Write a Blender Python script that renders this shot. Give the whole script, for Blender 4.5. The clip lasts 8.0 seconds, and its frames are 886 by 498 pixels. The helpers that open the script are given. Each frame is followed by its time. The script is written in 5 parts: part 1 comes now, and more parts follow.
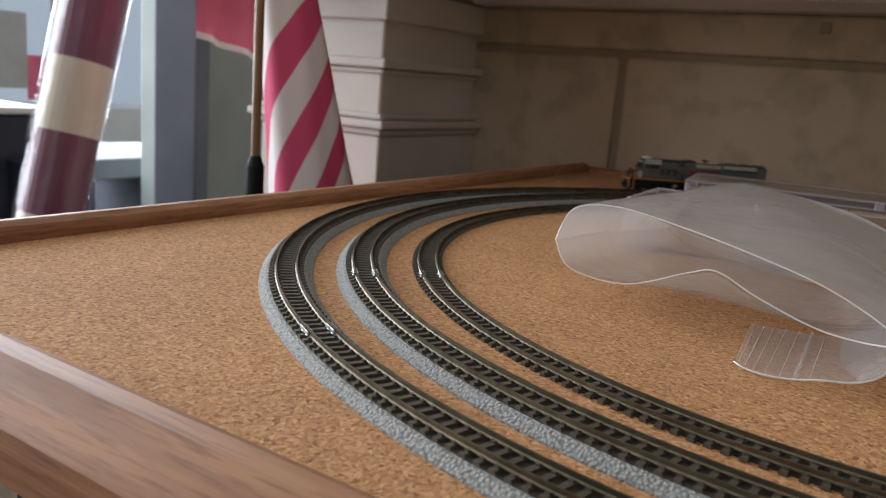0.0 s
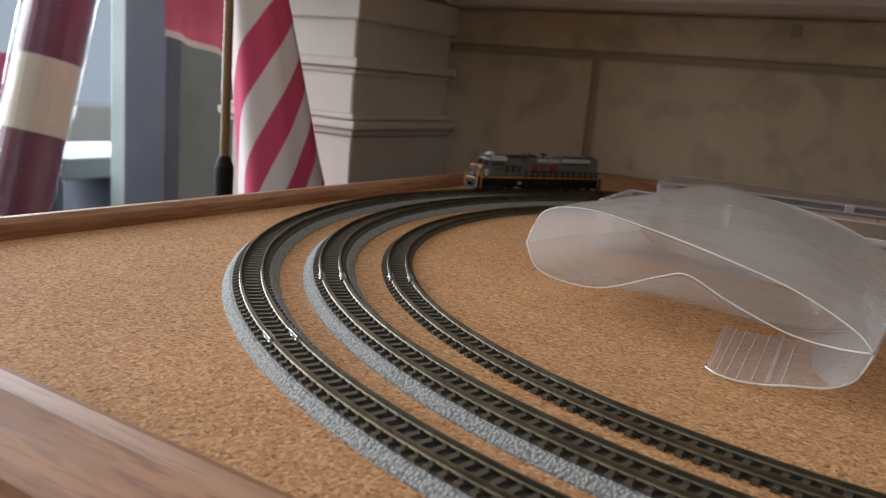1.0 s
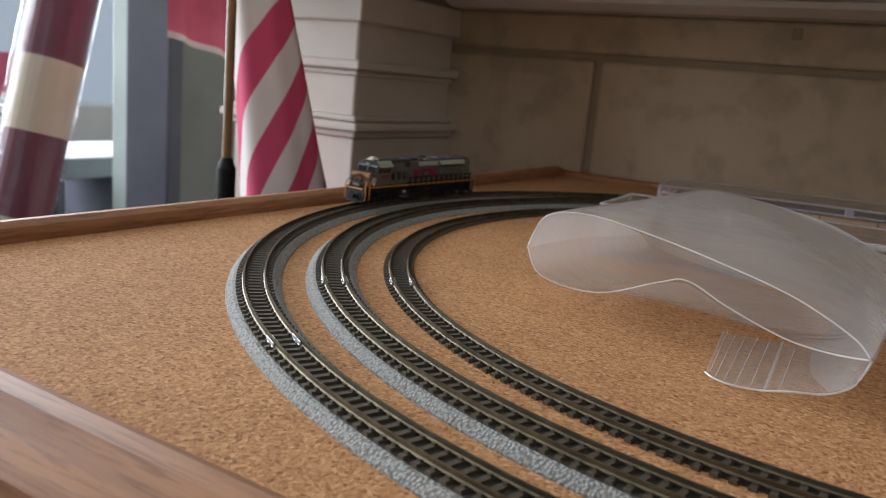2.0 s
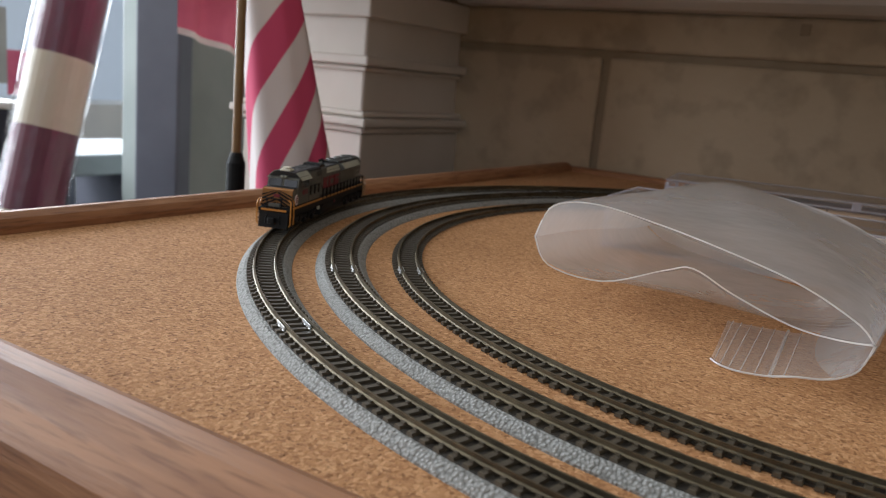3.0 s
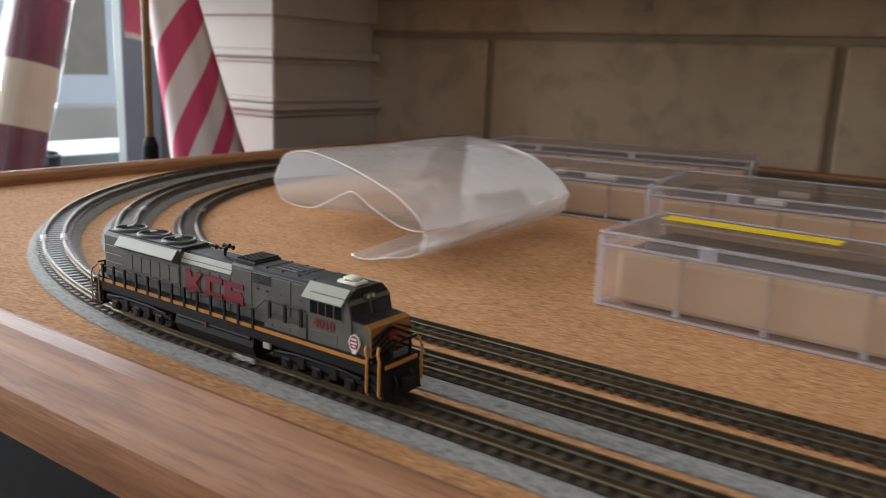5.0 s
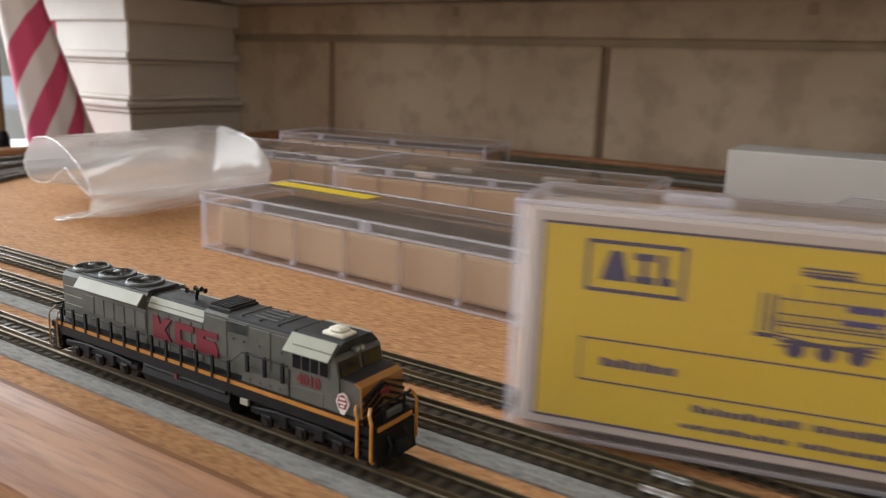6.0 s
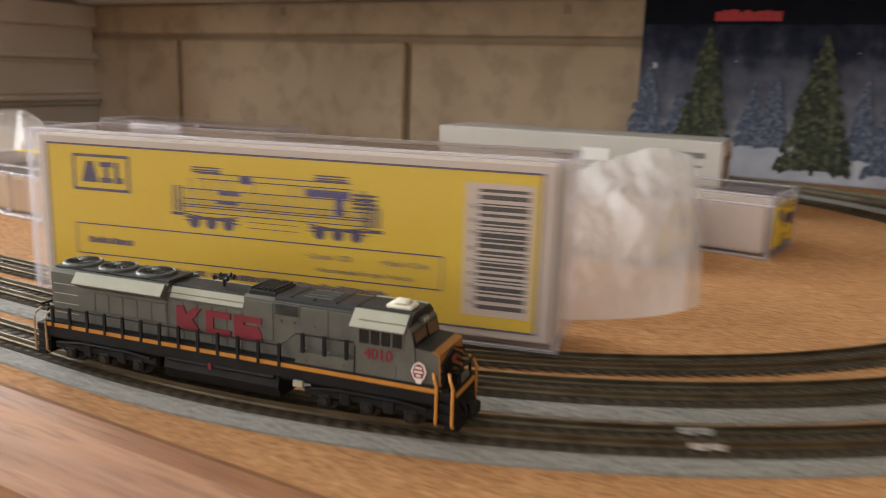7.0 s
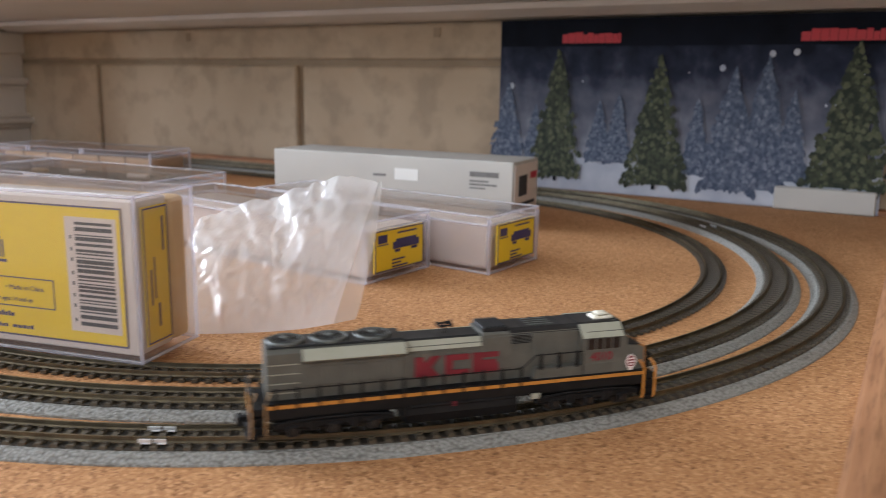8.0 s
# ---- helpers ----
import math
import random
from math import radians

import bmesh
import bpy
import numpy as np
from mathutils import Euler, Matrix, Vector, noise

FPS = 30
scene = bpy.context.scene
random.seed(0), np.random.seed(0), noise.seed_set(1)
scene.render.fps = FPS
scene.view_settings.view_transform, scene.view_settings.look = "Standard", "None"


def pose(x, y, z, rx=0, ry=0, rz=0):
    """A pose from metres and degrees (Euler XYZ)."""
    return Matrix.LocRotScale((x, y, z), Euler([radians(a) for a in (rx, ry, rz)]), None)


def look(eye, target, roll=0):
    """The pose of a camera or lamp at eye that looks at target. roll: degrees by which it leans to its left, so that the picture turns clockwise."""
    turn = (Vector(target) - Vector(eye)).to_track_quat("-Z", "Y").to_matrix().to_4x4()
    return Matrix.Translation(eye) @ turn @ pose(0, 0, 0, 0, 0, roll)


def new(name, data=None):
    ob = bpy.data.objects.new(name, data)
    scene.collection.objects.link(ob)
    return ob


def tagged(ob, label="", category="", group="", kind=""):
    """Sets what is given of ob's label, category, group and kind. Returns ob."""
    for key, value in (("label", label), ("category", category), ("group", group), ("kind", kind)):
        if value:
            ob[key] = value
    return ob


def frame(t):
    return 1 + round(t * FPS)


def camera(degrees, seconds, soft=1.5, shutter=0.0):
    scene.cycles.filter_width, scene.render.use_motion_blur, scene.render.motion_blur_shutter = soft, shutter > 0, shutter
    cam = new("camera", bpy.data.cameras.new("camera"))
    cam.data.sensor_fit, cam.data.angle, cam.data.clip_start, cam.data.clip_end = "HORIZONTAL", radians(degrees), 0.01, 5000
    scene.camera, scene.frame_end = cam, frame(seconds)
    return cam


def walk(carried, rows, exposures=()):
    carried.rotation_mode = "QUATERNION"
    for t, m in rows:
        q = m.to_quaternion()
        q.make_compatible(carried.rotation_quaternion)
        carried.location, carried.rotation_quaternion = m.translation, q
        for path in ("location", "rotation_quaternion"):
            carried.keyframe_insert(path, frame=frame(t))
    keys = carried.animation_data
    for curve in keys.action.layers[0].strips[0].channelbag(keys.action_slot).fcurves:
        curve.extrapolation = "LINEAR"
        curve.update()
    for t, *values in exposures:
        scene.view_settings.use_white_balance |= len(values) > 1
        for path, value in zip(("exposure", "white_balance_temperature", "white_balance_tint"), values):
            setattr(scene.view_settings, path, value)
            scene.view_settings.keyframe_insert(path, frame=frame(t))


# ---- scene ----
cam = camera(57.6, 8.0, 0.85, 0.45)
cam.data.dof.use_dof = True
cam.data.dof.focus_distance = 0.212
cam.data.dof.aperture_fstop = 30
PATH = [
    (0, pose(0.0050, -0.3573, 0.0676, 78.07, 0, 32.98) @ pose(0, 0, 0, 0, 0, 4.66)),
    (0.5, pose(0.0032, -0.3551, 0.0660, 78.33, 0, 31.77) @ pose(0, 0, 0, 0, 0, 5.03)),
    (1, pose(0.0040, -0.3520, 0.0675, 78.26, 0, 31.22) @ pose(0, 0, 0, 0, 0, 5.03)),
    (1.5, pose(0.0043, -0.3522, 0.0703, 78.24, 0, 31.19) @ pose(0, 0, 0, 0, 0, 5.09)),
    (3, pose(0.0062, -0.3563, 0.0667, 78.14, 0, 31.81) @ pose(0, 0, 0, 0, 0, 5.22)),
    (3.5, pose(0.0163, -0.3585, 0.0682, 77.94, 0, 32.58) @ pose(0, 0, 0, 0, 0, 4.88)),
    (4, pose(0.0512, -0.3679, 0.0674, 77.77, 0, 33.84) @ pose(0, 0, 0, 0, 0, 4.20)),
    (5.5, pose(0.2284, -0.3619, 0.0730, 77.06, 0, 34.31) @ pose(0, 0, 0, 0, 0, 1.80)),
    (6, pose(0.3123, -0.3541, 0.0751, 77.25, 0, 33.14) @ pose(0, 0, 0, 0, 0, 2.04)),
    (6.5, pose(0.3727, -0.3528, 0.0724, 77.45, 0, 31.07) @ pose(0, 0, 0, 0, 0, 1.88)),
    (7, pose(0.4554, -0.3581, 0.0694, 77.71, 0, 29.38) @ pose(0, 0, 0, 0, 0, 1.96)),
    (7.5, pose(0.5317, -0.3410, 0.0759, 78.19, 0, 29.55) @ pose(0, 0, 0, 0, 0, 1.77)),
    (8, pose(0.5692, -0.3242, 0.0822, 78.36, 0, 30.30) @ pose(0, 0, 0, 0, 0, 0.99)),
]
walk(cam, PATH, [(0, 0.05, 6250, 10), (4.0, 0.05, 6250, 10), (5.5, 0.40, 6450, 10), (6.0, 0.55, 6550, 10), (6.5, 0.5, 7000, 10), (7.0, 0.9, 6900, 10), (7.5, 1.05, 6400, 10), (8.0, 1.2, 5950, 10)])

# ---------------------------------------------------------------- light
world = bpy.data.worlds.new("world")
scene.world = world
world.use_nodes = True
wn = world.node_tree.nodes
sky = wn.new("ShaderNodeTexSky")
sky.sky_type = "NISHITA"
sky.sun_disc = False
sky.sun_elevation, sky.sun_rotation = radians(35), radians(200)
wn["Background"].inputs["Strength"].default_value = 0.12
world.node_tree.links.new(sky.outputs["Color"], wn["Background"].inputs["Color"])


def window_light(name, x, y, z, w, h, power, turn, colour):
    d = bpy.data.lights.new(name, "AREA")
    d.shape, d.size, d.size_y, d.energy, d.color = "RECTANGLE", w, h, power, colour
    ob = new(name, d)
    ob.matrix_world = pose(x, y, z, 90, 0, turn)
    return ob


# daylight in the two window openings of the left wall; behind the camera an added warm fill
window_light("window_light_front", -2.17, -0.75, 0.55, 1.5, 1.3, 54, -90, (0.90, 0.95, 1.0))
window_light("window_light_back", -2.17, 0.95, 0.55, 1.0, 1.2, 61, -90, (0.88, 0.94, 1.0))
window_light("rear_fill_light", 0.5, -2.17, 0.75, 1.6, 1.2, 3.6, 0, (1.0, 0.93, 0.84))


# ---------------------------------------------------------------- materials
def mat(name, colour, rough=0.5, metal=0.0, second=None, scale=50.0, mix=(0.35, 0.65), fine=None, bump=0.0, bump_scale=200.0,
        bump_dist=0.001, coat=0.0, stretch=(1, 1, 1), spec=0.5):
    """A principled surface: two colours mixed by noise, a finer speckle, and relief."""
    m = bpy.data.materials.new(name)
    m.use_nodes = True
    nt = m.node_tree
    n, l = nt.nodes, nt.links
    b = n["Principled BSDF"]
    b.inputs["Base Color"].default_value = (*colour, 1)
    b.inputs["Roughness"].default_value = rough
    b.inputs["Metallic"].default_value = metal
    b.inputs["Coat Weight"].default_value = coat
    b.inputs["Specular IOR Level"].default_value = spec
    tc = n.new("ShaderNodeTexCoord")
    mp = n.new("ShaderNodeMapping")
    mp.inputs["Scale"].default_value = stretch
    l.new(tc.outputs["Object"], mp.inputs["Vector"])
    last = None
    if second:
        t = n.new("ShaderNodeTexNoise")
        t.inputs["Scale"].default_value, t.inputs["Detail"].default_value = scale, 6
        l.new(mp.outputs["Vector"], t.inputs["Vector"])
        r = n.new("ShaderNodeValToRGB")
        r.color_ramp.elements[0].position, r.color_ramp.elements[1].position = mix
        r.color_ramp.elements[0].color, r.color_ramp.elements[1].color = (*colour, 1), (*second, 1)
        l.new(t.outputs["Fac"], r.inputs["Fac"])
        last = r.outputs["Color"]
    if fine:
        fs, amount, dark = fine
        t2 = n.new("ShaderNodeTexNoise")
        t2.inputs["Scale"].default_value, t2.inputs["Detail"].default_value = fs, 3
        l.new(mp.outputs["Vector"], t2.inputs["Vector"])
        r2 = n.new("ShaderNodeValToRGB")
        r2.color_ramp.elements[0].position, r2.color_ramp.elements[1].position = 0.34, 0.50
        r2.color_ramp.elements[0].color, r2.color_ramp.elements[1].color = (amount, amount, amount, 1), (0, 0, 0, 1)
        l.new(t2.outputs["Fac"], r2.inputs["Fac"])
        mx = n.new("ShaderNodeMixRGB")
        mx.inputs[2].default_value = (*dark, 1)
        if last:
            l.new(last, mx.inputs[1])
        else:
            mx.inputs[1].default_value = (*colour, 1)
        l.new(r2.outputs["Color"], mx.inputs[0])
        last = mx.outputs[0]
    if last:
        l.new(last, b.inputs["Base Color"])
    if bump:
        t3 = n.new("ShaderNodeTexNoise")
        t3.inputs["Scale"].default_value, t3.inputs["Detail"].default_value = bump_scale, 4
        l.new(mp.outputs["Vector"], t3.inputs["Vector"])
        bp = n.new("ShaderNodeBump")
        bp.inputs["Strength"].default_value, bp.inputs["Distance"].default_value = bump, bump_dist
        l.new(t3.outputs["Fac"], bp.inputs["Height"])
        l.new(bp.outputs["Normal"], b.inputs["Normal"])
    return m


def film(name, tint, clear, milk, gloss_rough, wrinkle=0.0, wrinkle_scale=60.0, milk_colour=(0.8, 0.8, 0.8)):
    """Thin clear or milky plastic: a share passes straight through, a share scatters, the rest is gloss."""
    m = bpy.data.materials.new(name)
    m.use_nodes = True
    nt = m.node_tree
    n, l = nt.nodes, nt.links
    n.remove(n["Principled BSDF"])
    out = n["Material Output"]
    tr = n.new("ShaderNodeBsdfTransparent")
    tr.inputs["Color"].default_value = (*tint, 1)
    di = n.new("ShaderNodeBsdfDiffuse")
    di.inputs["Color"].default_value = (*milk_colour, 1)
    tl = n.new("ShaderNodeBsdfTranslucent")
    tl.inputs["Color"].default_value = (*milk_colour, 1)
    gl = n.new("ShaderNodeBsdfGlossy")
    gl.inputs["Roughness"].default_value = gloss_rough
    a = n.new("ShaderNodeMixShader")
    a.inputs[0].default_value = 0.5
    l.new(di.outputs[0], a.inputs[1]), l.new(tl.outputs[0], a.inputs[2])
    b = n.new("ShaderNodeMixShader")
    b.inputs[0].default_value = milk
    l.new(tr.outputs[0], b.inputs[1]), l.new(a.outputs[0], b.inputs[2])
    c = n.new("ShaderNodeMixShader")
    fr = n.new("ShaderNodeLayerWeight")
    fr.inputs["Blend"].default_value = 0.5
    pw = n.new("ShaderNodeMath")
    pw.operation = "POWER"
    pw.inputs[1].default_value = 3.0
    l.new(fr.outputs["Facing"], pw.inputs[0])
    ad = n.new("ShaderNodeMath")
    ad.operation = "MULTIPLY_ADD"
    ad.inputs[1].default_value, ad.inputs[2].default_value = (clear - 1) * 1.3, (clear - 1) * 0.10
    l.new(pw.outputs[0], ad.inputs[0])
    l.new(ad.outputs[0], c.inputs[0])
    l.new(b.outputs[0], c.inputs[1]), l.new(gl.outputs[0], c.inputs[2])
    l.new(c.outputs[0], out.inputs["Surface"])
    if wrinkle:
        tc = n.new("ShaderNodeTexCoord")
        t = n.new("ShaderNodeTexNoise")
        t.inputs["Scale"].default_value, t.inputs["Detail"].default_value = wrinkle_scale, 3
        l.new(tc.outputs["Object"], t.inputs["Vector"])
        bp = n.new("ShaderNodeBump")
        bp.inputs["Strength"].default_value, bp.inputs["Distance"].default_value = wrinkle, 0.004
        l.new(t.outputs["Fac"], bp.inputs["Height"])
        for s in (di, tl, gl, fr):
            l.new(bp.outputs["Normal"], s.inputs["Normal"])
    return m


def ballast_mat(name, a, b):
    """Moulded grey stone ballast: cells of about a millimetre with rounded relief, shade in the gaps coloured in."""
    m = mat(name, a, 0.75, second=b, scale=400)
    n, l = m.node_tree.nodes, m.node_tree.links
    v = n.new("ShaderNodeTexVoronoi")
    v.inputs["Scale"].default_value = 1250
    tc = n.new("ShaderNodeTexCoord")
    l.new(tc.outputs["Object"], v.inputs["Vector"])
    inv = n.new("ShaderNodeMath")
    inv.operation = "SUBTRACT"
    inv.inputs[0].default_value = 1
    l.new(v.outputs["Distance"], inv.inputs[1])
    bp = n.new("ShaderNodeBump")
    bp.inputs["Strength"].default_value, bp.inputs["Distance"].default_value = 0.8, 0.0005
    l.new(inv.outputs[0], bp.inputs["Height"])
    l.new(bp.outputs["Normal"], n["Principled BSDF"].inputs["Normal"])
    # stone tops lighter, gaps darker: crevice shade put into the base colour
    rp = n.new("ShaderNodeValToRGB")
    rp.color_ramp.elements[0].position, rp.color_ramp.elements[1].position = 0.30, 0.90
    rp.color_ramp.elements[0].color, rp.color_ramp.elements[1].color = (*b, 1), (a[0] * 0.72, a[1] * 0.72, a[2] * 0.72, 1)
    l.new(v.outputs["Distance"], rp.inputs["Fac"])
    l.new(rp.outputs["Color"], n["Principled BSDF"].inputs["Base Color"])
    return m


def cork_mat():
    """Pressed cork: granules of one to two millimetres in close tans, a few dark bark specks, fine relief."""
    m = mat("cork", (0.52, 0.27, 0.12), 0.85, bump=0.9, bump_scale=800, bump_dist=0.0005, spec=0.2)
    n, l = m.node_tree.nodes, m.node_tree.links
    tc = n.new("ShaderNodeTexCoord")
    warp = n.new("ShaderNodeTexNoise")
    warp.inputs["Scale"].default_value = 500
    l.new(tc.outputs["Object"], warp.inputs["Vector"])
    shift = n.new("ShaderNodeMixRGB")
    shift.blend_type = "ADD"
    shift.inputs[0].default_value = 0.0012
    l.new(tc.outputs["Object"], shift.inputs[1]), l.new(warp.outputs["Color"], shift.inputs[2])
    grain = n.new("ShaderNodeTexVoronoi")
    grain.inputs["Scale"].default_value = 1050
    l.new(shift.outputs[0], grain.inputs["Vector"])
    tone = n.new("ShaderNodeSeparateColor")
    l.new(grain.outputs["Color"], tone.inputs[0])
    r = n.new("ShaderNodeValToRGB")
    e = r.color_ramp.elements
    e[0].position, e[0].color = 0.0, (0.31, 0.145, 0.062, 1)
    e[1].position, e[1].color = 1.0, (0.67, 0.375, 0.185, 1)
    for at, c in ((0.12, (0.46, 0.226, 0.098)), (0.55, (0.53, 0.272, 0.120))):
        e.new(at).color = (*c, 1)
    l.new(tone.outputs[0], r.inputs["Fac"])
    bark = n.new("ShaderNodeTexNoise")
    bark.inputs["Scale"].default_value, bark.inputs["Detail"].default_value = 1000, 2
    l.new(tc.outputs["Object"], bark.inputs["Vector"])
    k = n.new("ShaderNodeValToRGB")
    k.color_ramp.elements[0].position, k.color_ramp.elements[0].color = 0.30, (0.8, 0.8, 0.8, 1)
    k.color_ramp.elements[1].position, k.color_ramp.elements[1].color = 0.38, (0, 0, 0, 1)
    l.new(bark.outputs["Fac"], k.inputs["Fac"])
    mx = n.new("ShaderNodeMixRGB")
    mx.inputs[2].default_value = (0.16, 0.07, 0.03, 1)
    l.new(k.outputs["Color"], mx.inputs[0]), l.new(r.outputs["Color"], mx.inputs[1])
    broad = n.new("ShaderNodeTexNoise")
    broad.inputs["Scale"].default_value = 24
    l.new(tc.outputs["Object"], broad.inputs["Vector"])
    br = n.new("ShaderNodeValToRGB")
    br.color_ramp.elements[0].position, br.color_ramp.elements[0].color = 0.3, (0.90, 0.89, 0.87, 1)
    br.color_ramp.elements[1].position, br.color_ramp.elements[1].color = 0.7, (1, 1, 1, 1)
    l.new(broad.outputs["Fac"], br.inputs["Fac"])
    mul = n.new("ShaderNodeMixRGB")
    mul.blend_type = "MULTIPLY"
    mul.inputs[0].default_value = 1
    l.new(mx.outputs[0], mul.inputs[1]), l.new(br.outputs["Color"], mul.inputs[2])
    l.new(mul.outputs[0], n["Principled BSDF"].inputs["Base Color"])
    return m


M_CORK = cork_mat()
M_WOOD = mat("varnished_wood", (0.25, 0.104, 0.044), 0.52, second=(0.40, 0.190, 0.088), scale=16, fine=(70, 0.55, (0.15, 0.060, 0.026)), bump=0.15, bump_scale=120, coat=0.0, spec=0.35, stretch=(1, 14, 14))
# same wood with grain along y, lightened: window light put into the colour
M_WOOD_Y_LIT = mat("varnished_wood_across_lit", (0.30, 0.135, 0.062), 0.60, second=(0.44, 0.220, 0.108), scale=16, fine=(70, 0.55, (0.15, 0.060, 0.026)), bump=0.15, bump_scale=120, coat=0.0, spec=0.35, stretch=(14, 1, 14))
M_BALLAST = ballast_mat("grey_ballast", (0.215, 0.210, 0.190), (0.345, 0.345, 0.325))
M_SLEEPER = mat("sleeper_plastic", (0.066, 0.053, 0.036), 0.5, second=(0.092, 0.074, 0.050), scale=300)
M_BEDTOP = mat("brown_bed_plastic", (0.024, 0.020, 0.015), 0.65, second=(0.040, 0.033, 0.024), scale=260, bump=0.5, bump_scale=900, bump_dist=0.0003)
M_RAIL = mat("nickel_rail", (0.20, 0.166, 0.110), 0.48, 1.0, second=(0.125, 0.103, 0.070), scale=150)
M_JOINER = mat("bright_joiner", (0.80, 0.81, 0.82), 0.35, 0.6, second=(0.62, 0.62, 0.62), scale=400)
M_WALL = mat("painted_block_wall", (0.36, 0.262, 0.170), 0.8, second=(0.425, 0.322, 0.218), scale=9, fine=(40, 0.35, (0.17, 0.125, 0.085)), bump=0.5, bump_scale=60, bump_dist=0.003)
M_MORTAR = mat("mortar", (0.25, 0.182, 0.118), 0.9, second=(0.29, 0.215, 0.142), scale=40, bump=0.4, bump_scale=90)
M_CREAM = mat("cream_paint", (0.67, 0.61, 0.54), 0.5, second=(0.60, 0.54, 0.47), scale=12, bump=0.1, bump_scale=40)
M_MANTEL = mat("mantel_paint", (0.76, 0.73, 0.67), 0.5, second=(0.70, 0.67, 0.61), scale=9, bump=0.1, bump_scale=40)
M_WHITE = mat("white_paint", (0.78, 0.78, 0.76), 0.55, second=(0.70, 0.71, 0.70), scale=6, bump=0.1, bump_scale=30)
M_TANWALL = mat("tan_wall_paint", (0.30, 0.215, 0.14), 0.8, second=(0.34, 0.25, 0.165), scale=5, bump=0.1, bump_scale=30)
M_BUFF = mat("buff_wall_paint", (0.50, 0.42, 0.33), 0.8, second=(0.54, 0.46, 0.37), scale=5, bump=0.1, bump_scale=30)
M_FLOOR = mat("dark_floor", (0.05, 0.045, 0.04), 0.6, second=(0.08, 0.07, 0.06), scale=8)
M_CEIL = mat("ceiling_paint", (0.75, 0.74, 0.71), 0.8, second=(0.70, 0.69, 0.66), scale=5)
M_POST = mat("slate_paint", (0.105, 0.112, 0.142), 0.6, second=(0.13, 0.137, 0.17), scale=12)
M_PANEL = mat("sage_panel", (0.30, 0.34, 0.32), 0.6, second=(0.36, 0.40, 0.38), scale=10)
M_BENCH = mat("bench_grey", (0.17, 0.185, 0.19), 0.7, second=(0.21, 0.225, 0.23), scale=10)
M_NAVY = mat("navy_card", (0.012, 0.018, 0.035), 0.5, second=(0.025, 0.03, 0.05), scale=20)
M_GOLD = mat("brown_pole", (0.26, 0.145, 0.055), 0.4, second=(0.20, 0.105, 0.04), scale=30)
M_BLACK = mat("black_plastic", (0.005, 0.005, 0.006), 0.6, second=(0.010, 0.010, 0.011), scale=200, spec=0.25)
M_GREY = mat("locomotive_grey", (0.092, 0.092, 0.080), 0.5, second=(0.118, 0.117, 0.102), scale=250, bump=0.05, bump_scale=800, bump_dist=0.0002)
# pale fittings, and upward slopes whose light from above is in the colour
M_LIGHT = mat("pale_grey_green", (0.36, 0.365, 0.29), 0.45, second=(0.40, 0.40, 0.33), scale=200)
M_ROOF = mat("roof_black", (0.012, 0.012, 0.013), 0.55, second=(0.022, 0.022, 0.023), scale=300, spec=0.3)
M_ORANGE = mat("orange_paint", (0.56, 0.24, 0.04), 0.45, second=(0.48, 0.20, 0.03), scale=300)
M_TAN = mat("tan_wire", (0.42, 0.27, 0.13), 0.5, second=(0.34, 0.21, 0.10), scale=300)
M_NOSE = mat("nose_orange", (0.34, 0.145, 0.028), 0.5, second=(0.28, 0.115, 0.022), scale=300)
M_RED = mat("red_paint", (0.205, 0.014, 0.028), 0.5, second=(0.17, 0.013, 0.024), scale=300)
M_STEEL = mat("fan_steel", (0.15, 0.16, 0.155), 0.5, 0.5, second=(0.09, 0.095, 0.09), scale=500)
M_DARKSTEEL = mat("dark_wheel_steel", (0.025, 0.023, 0.021), 0.5, 0.6, second=(0.05, 0.045, 0.04), scale=400)
M_GLASS = mat("dark_glass", (0.01, 0.01, 0.012), 0.08)
M_PUTTY = mat("white_putty", (0.82, 0.78, 0.66), 0.6, second=(0.75, 0.70, 0.58), scale=300, bump=0.4, bump_scale=500)
M_YELLOW = mat("yellow_card", (0.80, 0.555, 0.012), 0.4, second=(0.84, 0.595, 0.018), scale=30)
M_INDIGO = mat("indigo_print", (0.035, 0.03, 0.12), 0.5, second=(0.05, 0.04, 0.14), scale=200)
M_PINK_CARD = mat("white_insert", (0.66, 0.58, 0.53), 0.6, second=(0.70, 0.62, 0.57), scale=30)
M_BLUE_EDGE = film("case_plastic", (0.98, 0.97, 0.97), 1.45, 0.14, 0.08, milk_colour=(0.86, 0.80, 0.80))
M_LID = film("case_lid", (0.93, 0.90, 0.88), 1.5, 0.16, 0.12, 0.05, 20, (0.55, 0.50, 0.46))
M_EDGE = film("case_rim", (0.95, 0.94, 0.97), 1.5, 0.30, 0.12, milk_colour=(0.86, 0.85, 0.92))
M_FOAM = mat("grey_foam", (0.10, 0.085, 0.075), 0.9, second=(0.15, 0.13, 0.115), scale=80, bump=0.5, bump_scale=300)
M_TANCARD = mat("tan_card", (0.46, 0.315, 0.185), 0.7, second=(0.52, 0.37, 0.23), scale=25, bump=0.1, bump_scale=200)
M_AMBER = mat("amber_foam", (0.62, 0.42, 0.20), 0.8, second=(0.68, 0.48, 0.25), scale=60)
M_BAG = film("bag_plastic", (0.94, 0.93, 0.92), 1.50, 0.42, 0.09, 0.22, 45, (0.88, 0.86, 0.85))
M_ZIP = film("bag_flap", (0.93, 0.92, 0.90), 1.35, 0.28, 0.2, 0.1, 60, (0.92, 0.90, 0.88))
M_RIM = film("bag_rim", (0.95, 0.95, 0.95), 1.4, 0.65, 0.2, milk_colour=(0.88, 0.86, 0.84))
